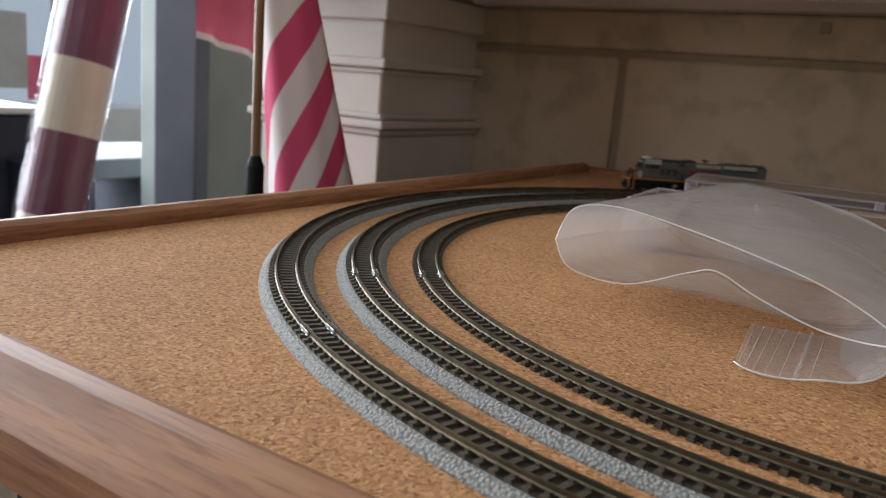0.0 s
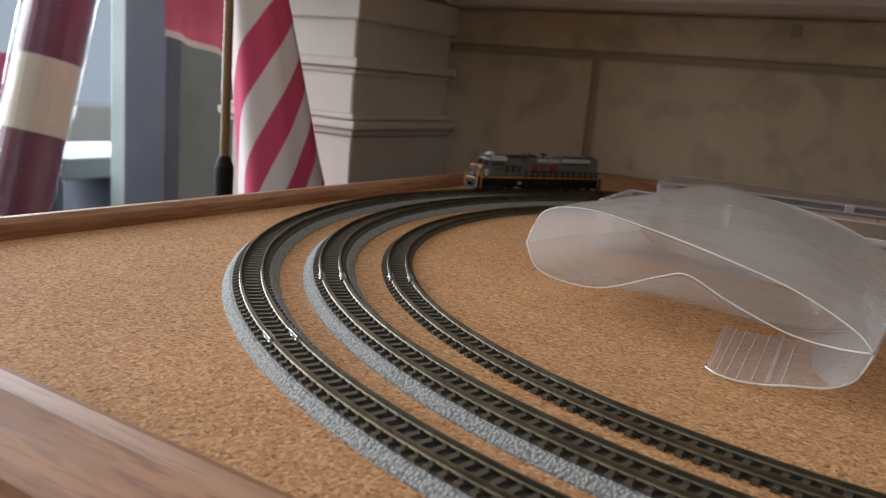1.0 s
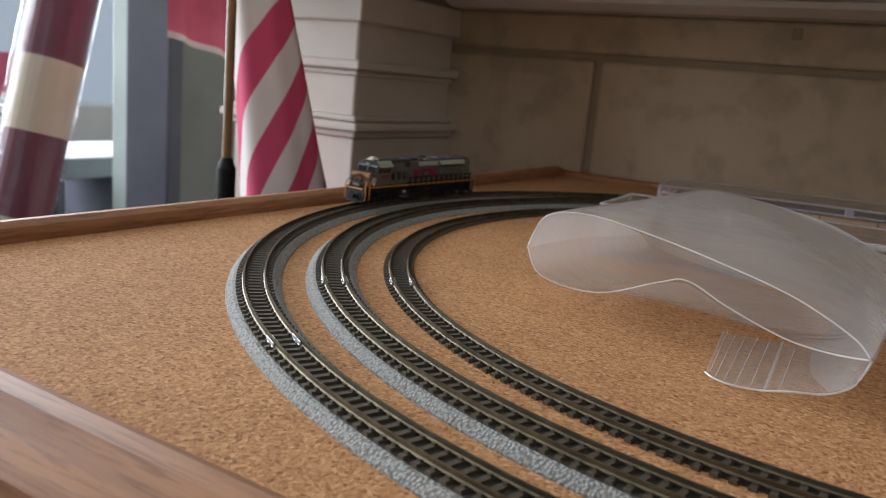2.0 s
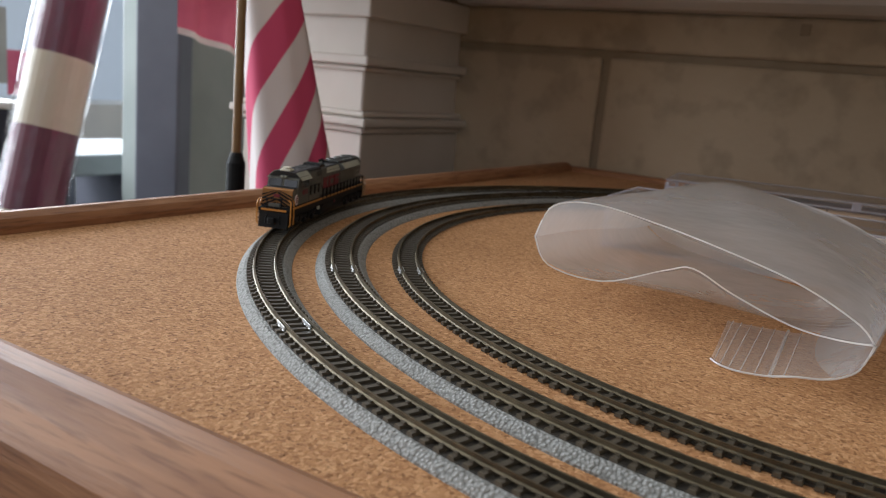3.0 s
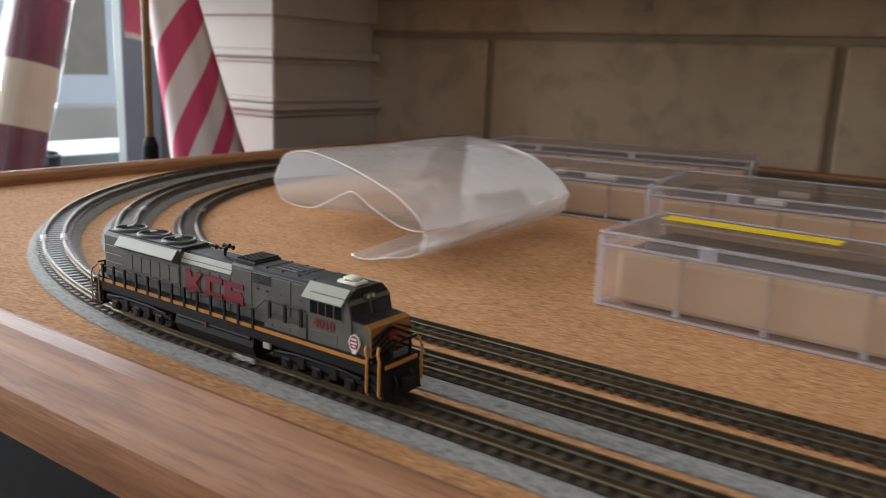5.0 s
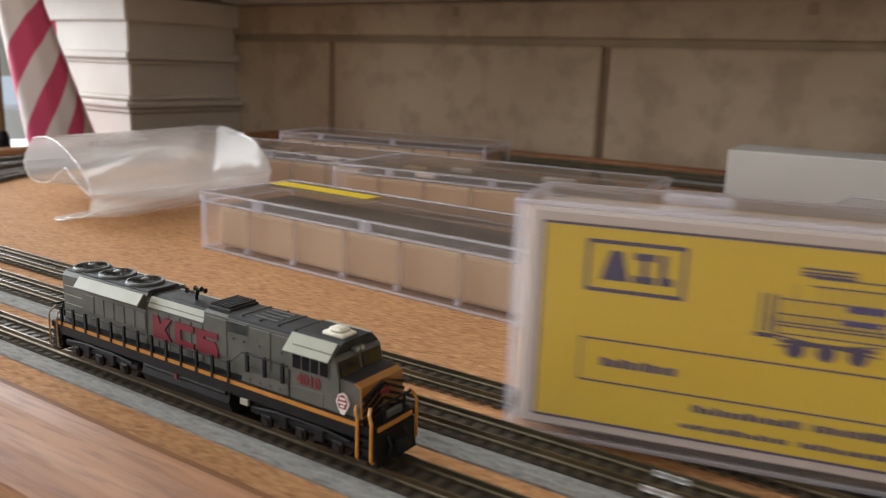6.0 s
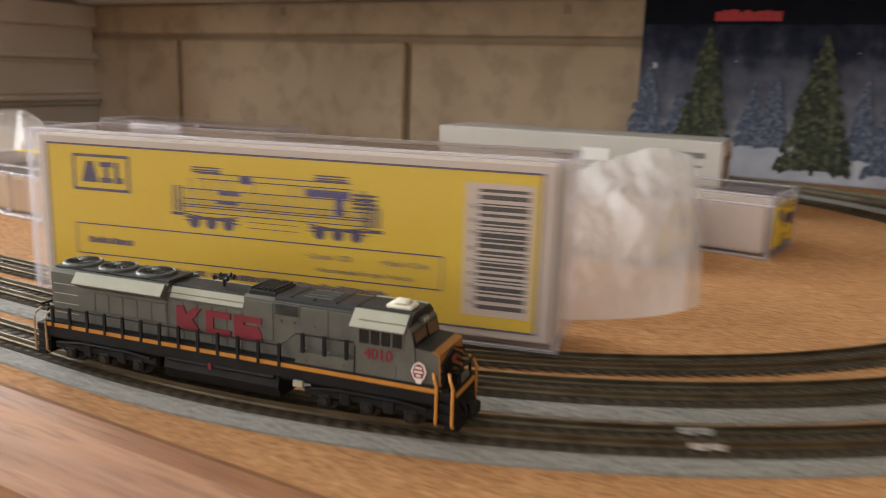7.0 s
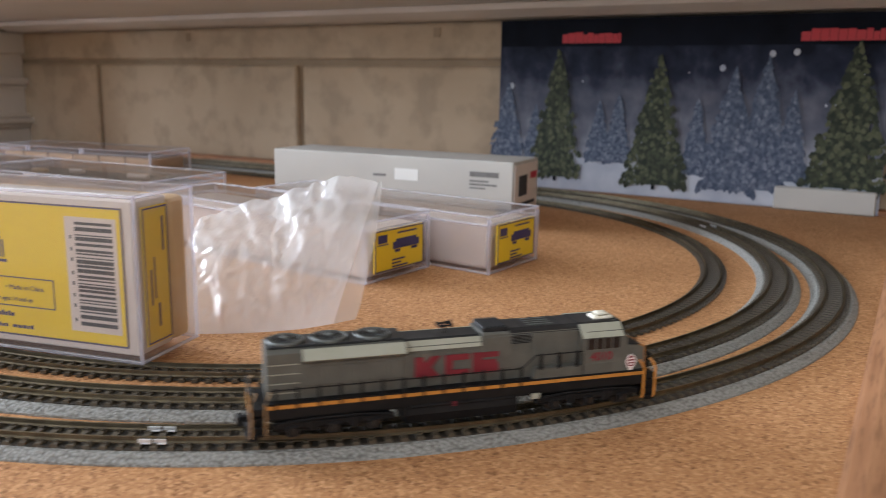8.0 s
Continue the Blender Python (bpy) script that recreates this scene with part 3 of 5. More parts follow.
# ---------------------------------------------------------------- the locomotive, x ahead, z from the rail top
def locomotive():
    L = thing("model_locomotive", pose(0, 0, 0), "grey model diesel locomotive with orange stripes and red lettering", "model train")
    W = 0.0069
    part("underframe", box(bmesh.new(), -0.0485, 0.0475, -0.0058, 0.0058, 0.0052, 0.0091, 0.0002), M_BLACK, L, "black underframe")
    part("walkway", box(bmesh.new(), -0.0490, 0.0462, -W, W, 0.0092, 0.0097), M_BLACK, L)
    for s in (-1, 1):
        part("sill_stripe", box(bmesh.new(), -0.0480, 0.0455, *sorted((s * (W - 0.0004), s * (W + 0.0001))), 0.0084, 0.00925), M_ORANGE, L, "orange sill stripe")
        part("sill", box(bmesh.new(), -0.0480, 0.0455, *sorted((s * (W - 0.0006), s * (W - 0.0001))), 0.0062, 0.00835), M_BLACK, L)
    # fuel tank with its side fittings
    part("fuel_tank", prism(bmesh.new(), [(-0.0062, 0.0058), (-0.0067, 0.0036), (-0.0056, 0.0012), (0.0056, 0.0012), (0.0067, 0.0036), (0.0062, 0.0058)], -0.0165, 0.0115), M_BLACK, L, "black fuel tank")
    for s in (-1, 1):
        part("air_tank", tube(bmesh.new(), [(-0.0155, s * 0.0062, 0.0056), (0.0105, s * 0.0062, 0.0056)], 0.0006, 8), M_BLACK, L)
        part("marker", box(bmesh.new(), 0.0150, 0.0172, *sorted((s * 0.0062, s * 0.0069)), 0.0046, 0.0060, 0.0001), M_LIGHT, L, "pale equipment box")
        part("filler_cap", box(bmesh.new(), -0.0050, -0.0043, *sorted((s * 0.0066, s * 0.0070)), 0.0050, 0.0062), M_RED, L, "small red filler cap")
    # bogies with three axles each
    for c in (-0.033, 0.031):
        bg = part("bogie", box(bmesh.new(), c - 0.0135, c + 0.0135, -0.0044, 0.0044, 0.0018, 0.0052, 0.0003), M_BLACK, L, "black three axle bogie")
        for s in (-1, 1):
            bm = bmesh.new()
            box(bm, c - 0.0140, c + 0.0140, *sorted((s * 0.0050, s * 0.0060)), 0.0030, 0.0046, 0.0003)
            for k in (-0.0093, 0, 0.0093):
                box(bm, c + k - 0.0014, c + k + 0.0014, *sorted((s * 0.0052, s * 0.0065)), 0.0012, 0.0038, 0.0003)
            for k in (-0.0047, 0.0047):
                box(bm, c + k - 0.0012, c + k + 0.0012, *sorted((s * 0.0053, s * 0.0064)), 0.0022, 0.0050, 0.0003)
            tube(bm, [(c - 0.0125, s * 0.0063, 0.0046), (c - 0.006, s * 0.0063, 0.0052), (c + 0.006, s * 0.0063, 0.0052), (c + 0.0125, s * 0.0063, 0.0046)], 0.0003, 5)
            part("side_frame", bm, M_BLACK, bg)
            bm = bmesh.new()
            for k in (-0.0093, 0, 0.0093):
                lathe(bm, [(0.0002, -0.0001), (0.0008, -0.0001), (0.0008, 0.0001), (0.0002, 0.0001)], 10, (c + k, s * 0.0066, 0.0026), "y")
            part("axle_cap", bm, M_DARKSTEEL, bg)
        for k in (-0.0093, 0, 0.0093):
            for s in (-1, 1):
                bm = lathe(bmesh.new(), [(0.0008, -0.0004), (0.0021, -0.0004), (0.0024, 0.0002), (0.0024, 0.0005), (0.0006, 0.0005)], 18, (c + k, s * 0.0035, 0.0022), "y")
                part("wheel", bm, M_DARKSTEEL, bg)

    def hood(name, x0, x1, w, z0, z1, chamf, m, label=""):
        pr = [(-w, z0), (-w, z1 - chamf), (-w + chamf, z1), (w - chamf, z1), (w, z1 - chamf), (w, z0)]
        return part(name, prism(bmesh.new(), pr, x0, x1), m, L, label)
    hood("long_hood", -0.0470, 0.0282, 0.0047, 0.0091, 0.0204, 0.0008, M_GREY, "grey hood")
    hood("rear_hood", -0.0480, -0.0166, 0.0049, 0.0091, 0.0214, 0.0010, M_GREY)
    hood("front_hood", 0.0026, 0.0282, 0.00485, 0.0091, 0.0216, 0.0005, M_GREY, "taller grey hood behind the cab")
    for s in (-1, 1):
        # flared radiator with a dark grille under a sloping lid, coloured paler as if lit
        part("radiator_flare", prism(bmesh.new(), [(s * 0.0048, 0.0176), (s * 0.0069, 0.0187), (s * 0.0070, 0.0192), (s * 0.0055, 0.0212), (s * 0.0048, 0.0212)], -0.0398, -0.0166), M_GREY, L)
        part("radiator_top", prism(bmesh.new(), [(s * 0.0071, 0.0190), (s * 0.0073, 0.0192), (s * 0.0056, 0.0214), (s * 0.0053, 0.0213)], -0.0400, -0.0164), M_LIGHT, L, "sloping panel coloured paler as if lit from above")
        part("hood_shoulder", prism(bmesh.new(), [(s * 0.0047, 0.0186), (s * 0.0051, 0.0187), (s * 0.0040, 0.0209), (s * 0.0036, 0.0207)], -0.0156, 0.0024), M_LIGHT, L, "sloping panel coloured paler as if lit from above")
        for i in range(6):
            x = -0.0392 + i * 0.0038
            part("grille_panel", box(bmesh.new(), x, x + 0.0034, *sorted((s * 0.0045, s * 0.00505)), 0.0128, 0.0170, 0.0001), M_GREY, L)
        for z in (0.0112, 0.0134, 0.0156, 0.0178):
            part("hood_seam", box(bmesh.new(), -0.0474, -0.0406, *sorted((s * 0.0047, s * 0.00498)), z, z + 0.00018), M_LIGHT, L)
        for i in range(5):
            x = -0.0158 + i * 0.0036
            part("hood_door", box(bmesh.new(), x, x + 0.0033, *sorted((s * 0.0045, s * 0.00485)), 0.0098, 0.0180, 0.0001), M_GREY, L)
        for x0, x1 in ((0.0030, 0.0094), (0.0160, 0.0218), (0.0222, 0.0278)):
            part("hood_door", box(bmesh.new(), x0, x1, *sorted((s * 0.0045, s * 0.00500)), 0.0128, 0.0206, 0.0001), M_GREY, L)
        grille = part("air_grille", box(bmesh.new(), 0.0098, 0.0154, *sorted((s * 0.0046, s * 0.00500)), 0.0184, 0.0208, 0.0001), M_STEEL, L, "dark louvred air grille")
        for i in range(6):
            z = 0.0186 + i * 0.00036
            part("louvre", box(bmesh.new(), 0.0100, 0.0152, *sorted((s * 0.0050, s * 0.00512)), z, z + 0.00016), M_BLACK, grille)
        for x in (0.0110, 0.0140, 0.0185, 0.0245):
            part("rivet_plate", box(bmesh.new(), x, x + 0.0005, *sorted((s * 0.0048, s * 0.0052)), 0.0170, 0.0174), M_GREY, L)
        # raised locker behind the cab
        part("side_locker", prism(bmesh.new(), [(0.0152, 0.0091), (0.0160, 0.0122), (0.0282, 0.0122), (0.0282, 0.0091)], *sorted((s * 0.0047, s * 0.0067)), "y"), M_GREY, L, "grey side locker")
        for x in (0.0175, 0.0202, 0.0230, 0.0258):
            part("latch", box(bmesh.new(), x, x + 0.0005, *sorted((s * 0.0066, s * 0.00685)), 0.0104, 0.0108), M_GREY, L)
    part("hood_roof", prism(bmesh.new(), [(-0.0037, 0.0203), (-0.0030, 0.0211), (0.0030, 0.0211), (0.0037, 0.0203)], -0.0166, 0.0026), M_ROOF, L, "black hood roof")
    part("rear_roof", box(bmesh.new(), -0.0476, -0.0162, -0.0042, 0.0042, 0.0213, 0.0219, 0.0003), M_ROOF, L)
    for x in (-0.0432, -0.0332, -0.0230):
        fan = part("fan", lathe(bmesh.new(), [(0.0043, 0.0), (0.0043, 0.0004), (0.0041, 0.0007), (0.0038, 0.0007), (0.0036, 0.0004), (0.0006, 0.0004)], 28, (x, 0, 0.0218)), M_STEEL, L, "round steel roof fan")
        bm = bmesh.new()
        for k in range(10):
            a = k * math.pi / 10
            d = Vector((math.cos(a), math.sin(a), 0)) * 0.0035
            tube(bm, [Vector((x, 0, 0.0226)) - d, Vector((x, 0, 0.0226)) + d], 0.00010, 4)
        lathe(bm, [(0.0017, 0.0), (0.0018, 0.0002), (0.0019, 0.0)], 20, (x, 0, 0.0225))
        part("fan_grille", bm, M_DARKSTEEL, fan)
        part("fan_hub", lathe(bmesh.new(), [(0.0010, 0), (0.0010, 0.0005), (0.0006, 0.0007)], 14, (x, 0, 0.0223)), M_STEEL, fan)
    # brake cooling box with ribs, raised roof with slots
    part("brake_box", box(bmesh.new(), 0.0030, 0.0096, -0.0040, 0.0040, 0.0214, 0.0226, 0.0002), M_ROOF, L, "black brake cooling box")
    for i in range(6):
        part("brake_rib", box(bmesh.new(), 0.0034 + i * 0.0010, 0.0038 + i * 0.0010, -0.0038, 0.0038, 0.0226, 0.0230), M_ROOF, L)
    part("engine_roof", prism(bmesh.new(), [(-0.0049, 0.0208), (-0.0046, 0.0217), (-0.0036, 0.0222), (0.0036, 0.0222), (0.0046, 0.0217), (0.0049, 0.0208)], 0.0097, 0.0300), M_ROOF, L, "black raised roof")
    for y in (-0.0024, -0.0008, 0.0008, 0.0024):
        part("roof_slot", box(bmesh.new(), 0.0150, 0.0215, y - 0.0003, y + 0.0003, 0.0221, 0.02235), M_STEEL, L)
    for x in (0.0130, 0.0180, 0.0230, 0.0275):
        part("roof_seam", box(bmesh.new(), x, x + 0.0003, -0.0040, 0.0040, 0.0220, 0.02228), M_BLACK, L)
    bm = tube(bmesh.new(), [(-0.0055, 0, 0.0208), (-0.0055, 0, 0.0230)], 0.0004)
    for y, z in ((-0.0011, 0.0231), (0, 0.0237), (0.0011, 0.0231)):
        for e in (-1, 1):
            if y == 0 and e < 0:
                continue
            lathe(bm, [(0.00022, -0.0002), (0.00026, 0.0010), (0.00062, 0.0017)] if e > 0 else [(0.00062, -0.0017), (0.00026, -0.0010), (0.00022, 0.0002)], 8, (-0.0055, y, z), "x")
    tube(bm, [(-0.0055, -0.0014, 0.0230), (-0.0055, 0.0014, 0.0230)], 0.0003)
    part("horn", bm, M_BLACK, L, "black multi-chime horn")
    # cab
    part("cab", prism(bmesh.new(), [(0.0282, 0.0086), (0.0282, 0.0200), (0.0295, 0.0206), (0.0388, 0.0206), (0.0400, 0.0196), (0.0408, 0.0160), (0.0412, 0.0086)], -0.0066, 0.0066, "y"), M_GREY, L, "grey cab")
    part("cab_roof", prism(bmesh.new(), [(-0.0064, 0.0203), (-0.0046, 0.0219), (-0.0036, 0.0223), (0.0036, 0.0223), (0.0046, 0.0219), (0.0064, 0.0203)], 0.0280, 0.0396), M_ROOF, L, "black cab roof")
    for s in (-1, 1):
        # visor slope gets the paler tone too, top light in its colour
        part("sun_visor", prism(bmesh.new(), [(s * 0.0047, 0.0220), (s * 0.0075, 0.0192), (s * 0.0077, 0.0193), (s * 0.0049, 0.0222)], 0.0277, 0.0390), M_LIGHT, L, "sloping sun visor coloured paler as if lit from above")
        surround = part("window_surround", box(bmesh.new(), 0.0292, 0.0386, *sorted((s * 0.0064, s * 0.00672)), 0.0157, 0.0190), M_GREY, L, "grey window surround")
        for x0, x1 in ((0.0295, 0.0315), (0.0319, 0.0337), (0.0341, 0.0359), (0.0364, 0.0383)):
            part("cab_window", box(bmesh.new(), x0, x1, *sorted((s * 0.0066, s * 0.00682)), 0.0160, 0.0187), M_GLASS, surround, "dark side window")
        part("door_line", box(bmesh.new(), 0.0284, 0.0286, *sorted((s * 0.0064, s * 0.00672)), 0.0092, 0.0152), M_BLACK, L)
        part("cab_panel", box(bmesh.new(), 0.0292, 0.0372, *sorted((s * 0.0064, s * 0.00668)), 0.0096, 0.0124, 0.0001), M_GREY, L)
    for y in (-0.0033, 0.0033):
        part("windscreen", prism(bmesh.new(), [(0.0398, 0.0192), (0.0404, 0.0192), (0.0411, 0.0163), (0.0404, 0.0163)], y - 0.0027, y + 0.0027, "y"), M_GLASS, L, "dark windscreen")
    bm = box(bmesh.new(), 0.0330, 0.0384, -0.0026, 0.0016, 0.0221, 0.0230, 0.0004, 2)
    box(bm, 0.0340, 0.0374, -0.0020, 0.0010, 0.0226, 0.0238, 0.0006, 2)
    part("roof_putty", bm, M_PUTTY, L, "lump of white putty", True)
    part("headlight", box(bmesh.new(), 0.0392, 0.0404, -0.0016, 0.0016, 0.0198, 0.0208, 0.0002), M_STEEL, L)
    for y in (-0.0007, 0.0007):
        part("lamp_lens", lathe(bmesh.new(), [(0.0001, 0.0), (0.0005, 0.0), (0.0004, 0.0002), (0.0001, 0.0002)], 10, (0.0404, y, 0.0203), "x"), M_LIGHT, L, "pale lamp lens")
    # short nose, black on top, with diagonal stripes ahead
    part("nose", prism(bmesh.new(), [(0.0405, 0.0086), (0.0405, 0.0163), (0.0442, 0.0160), (0.0456, 0.0154), (0.0459, 0.0086)], -0.0062, 0.0062, "y"), M_GREY, L, "grey nose")
    part("nose_top", prism(bmesh.new(), [(0.0404, 0.0163), (0.0404, 0.0166), (0.0444, 0.0163), (0.0443, 0.0160)], -0.0060, 0.0060, "y"), M_ROOF, L, "black nose top")
    part("nose_front", prism(bmesh.new(), [(0.0443, 0.0163), (0.0458, 0.0157), (0.0462, 0.0086), (0.0458, 0.0086), (0.0455, 0.0154), (0.0442, 0.0160)], -0.00625, 0.00625, "y"), M_NOSE, L, "orange brown nose front")
    for s in (-1, 1):
        for i in range(5):
            z = 0.0096 + i * 0.0014
            prf = [(s * 0.0003, z + 0.0006), (s * 0.0003, z + 0.0012), (s * 0.0062, z - 0.0016), (s * 0.0062, z - 0.0022)]
            part("nose_stripe", prism(bmesh.new(), [(y, min(max(zz, 0.0088), 0.0156)) for y, zz in prf], 0.0459, 0.04645), M_BLACK, L, "black chevron stripe")
        shield = part("shield", prism(bmesh.new(), [(0.0402, 0.0120), (0.0408, 0.0134), (0.0418, 0.0139), (0.0428, 0.0134), (0.0434, 0.0120), (0.0428, 0.0106), (0.0424, 0.0102), (0.0422, 0.0092), (0.0414, 0.0092), (0.0412, 0.0102), (0.0408, 0.0106)], *sorted((s * 0.0063, s * 0.0067)), "y"), M_FLAGW, L, "white shield emblem")
        part("shield_field", prism(bmesh.new(), [(0.0406, 0.0120), (0.0410, 0.0132), (0.0418, 0.0136), (0.0426, 0.0132), (0.0430, 0.0120), (0.0426, 0.0108), (0.0410, 0.0108)], *sorted((s * 0.0067, s * 0.00675)), "y"), M_RED, shield, "red shield field")
        for z, a, b in ((0.0126, 0.0411, 0.0425), (0.0118, 0.0409, 0.0427), (0.0111, 0.0413, 0.0423)):
            part("shield_bar", box(bmesh.new(), a, b, *sorted((s * 0.00675, s * 0.0068)), z, z + 0.0004), M_FLAGW, shield)
    part("nose_emblem", box(bmesh.new(), 0.0460, 0.0466, -0.0013, 0.0013, 0.0128, 0.0140, 0.0001), M_RED, L, "red emblem")
    # end platforms, plough, couplers, steps and grab rails
    for e, x in ((1, 0.0462), (-1, -0.0490)):
        part("platform", box(bmesh.new(), *sorted((x - e * 0.001, x + e * 0.0026)), -0.0066, 0.0066, 0.0070, 0.0086, 0.0002), M_BLACK, L)
        part("pilot", prism(bmesh.new(), [(x + e * 0.0008, 0.0070), (x + e * 0.0026, 0.0070), (x + e * 0.0030, 0.0030), (x + e * 0.0034, 0.0010), (x + e * 0.0008, 0.0010)], -0.0060, 0.0060, "y"), M_BLACK, L, "black end plate")
        part("pilot_stripe", box(bmesh.new(), *sorted((x + e * 0.0024, x + e * 0.0029)), -0.0052, 0.0052, 0.0076, 0.0084), M_ORANGE, L, "orange edge stripe")
        bm = box(bmesh.new(), *sorted((x + e * 0.0024, x + e * 0.0040)), -0.0007, 0.0007, 0.0034, 0.0048, 0.0002)
        box(bm, *sorted((x + e * 0.0038, x + e * 0.0056)), -0.0014, 0.0014, 0.0028, 0.0052, 0.0003)
        part("coupler", bm, M_BLACK, L, "black coupler")
        for s in (-1, 1):
            for dx in (-0.0006, 0.0026):
                xx = x + e * dx
                bm = tube(bmesh.new(), [(xx, s * 0.0064, 0.0020), (xx, s * 0.0070, 0.0026), (xx, s * 0.0070, 0.0098), (xx - e * 0.0006, s * 0.0068, 0.0112), (xx - e * 0.0012, s * 0.0058, 0.0122)], 0.00033 if e > 0 else 0.00024)
                part("grab_rail", bm, M_ORANGE if e > 0 else M_TAN, L, "orange grab rail" if e > 0 else "tan grab rail")
            for z in (0.0022, 0.0042, 0.0062):
                part("step", box(bmesh.new(), *sorted((x - e * 0.0006, x + e * 0.0022)), *sorted((s * 0.0056, s * 0.0069)), z, z + 0.0003), M_BLACK, L)
            part("step_side", box(bmesh.new(), *sorted((x - e * 0.0004, x + e * 0.0020)), *sorted((s * 0.0054, s * 0.0057)), 0.0020, 0.0070), M_BLACK, L)
            part("end_post", tube(bmesh.new(), [(x + e * 0.0025, s * 0.0030, 0.0086), (x + e * 0.0025, s * 0.0030, 0.0126)], 0.0003), M_BLACK, L)
            part("air_hose", tube(bmesh.new(), [(x + e * 0.0030, s * 0.0026, 0.0060), (x + e * 0.0040, s * 0.0027, 0.0044), (x + e * 0.0036, s * 0.0030, 0.0026)], 0.0003, 5), M_BLACK, L)
        part("end_rail", tube(bmesh.new(), [(x + e * 0.0025, -0.0050, 0.0124), (x + e * 0.0025, 0.0050, 0.0124)], 0.00026), M_BLACK, L)
        part("lamp_box", box(bmesh.new(), *sorted((x + e * 0.0018, x + e * 0.0027)), -0.0024, 0.0024, 0.0092, 0.0106, 0.0002), M_STEEL, L)
    # side handrails and stout posts that stand out from the sill
    for s in (-1, 1):
        for i in range(13):
            x = -0.0462 + i * 0.00485
            part("handrail_post", box(bmesh.new(), x - 0.00032, x + 0.00032, *sorted((s * 0.0067, s * 0.0072)), 0.0084, 0.0132), M_BLACK, L)
        part("handrail", tube(bmesh.new(), [(-0.0475, s * 0.0069, 0.0128), (0.0122, s * 0.0069, 0.0128), (0.0158, s * 0.0069, 0.0158), (0.0282, s * 0.0068, 0.0158)], 0.00017, 5), M_BLACK, L)
        for x in (0.0172, 0.0220, 0.0268):
            part("handrail_post", box(bmesh.new(), x - 0.00036, x + 0.00036, *sorted((s * 0.0065, s * 0.0070)), 0.0120, 0.0160), M_BLACK, L)

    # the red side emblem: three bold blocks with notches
    def emblem(s):
        d = 1 if s < 0 else -1
        x = -0.0140 if s < 0 else 0.0068
        z = 0.0119
        yy = sorted((s * 0.00486, s * 0.00520))
        for k, outline in enumerate((
                [(0, 0), (0.0062, 0), (0.0040, 0.0026), (0.0062, 0.0052), (0.0041, 0.0052), (0.0025, 0.0036), (0.0019, 0.0052), (0, 0.0052)],
                [(0.0074, 0), (0.0134, 0), (0.0134, 0.0014), (0.0092, 0.0014), (0.0092, 0.0038), (0.0134, 0.0038), (0.0134, 0.0052), (0.0074, 0.0052)],
                [(0.0143, 0), (0.0208, 0), (0.0208, 0.0020), (0.0200, 0.0033), (0.0166, 0.0033), (0.0166, 0.0039), (0.0208, 0.0039), (0.0208, 0.0052), (0.0143, 0.0052), (0.0143, 0.0013)])):
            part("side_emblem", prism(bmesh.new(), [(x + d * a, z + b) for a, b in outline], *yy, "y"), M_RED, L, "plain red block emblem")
    emblem(-1), emblem(1)
    writing("road_number", "4010", 0.0030, M_RED, L, pose(0.0334, -0.00670, 0.0140, 90, 0, 0), 0.00008)
    writing("road_number", "4010", 0.0030, M_RED, L, pose(0.0334, 0.00670, 0.0140, 90, 0, 180), 0.00008)
    return L


LOCO = locomotive()
LOCO.scale = (0.972, 0.972, 0.972)


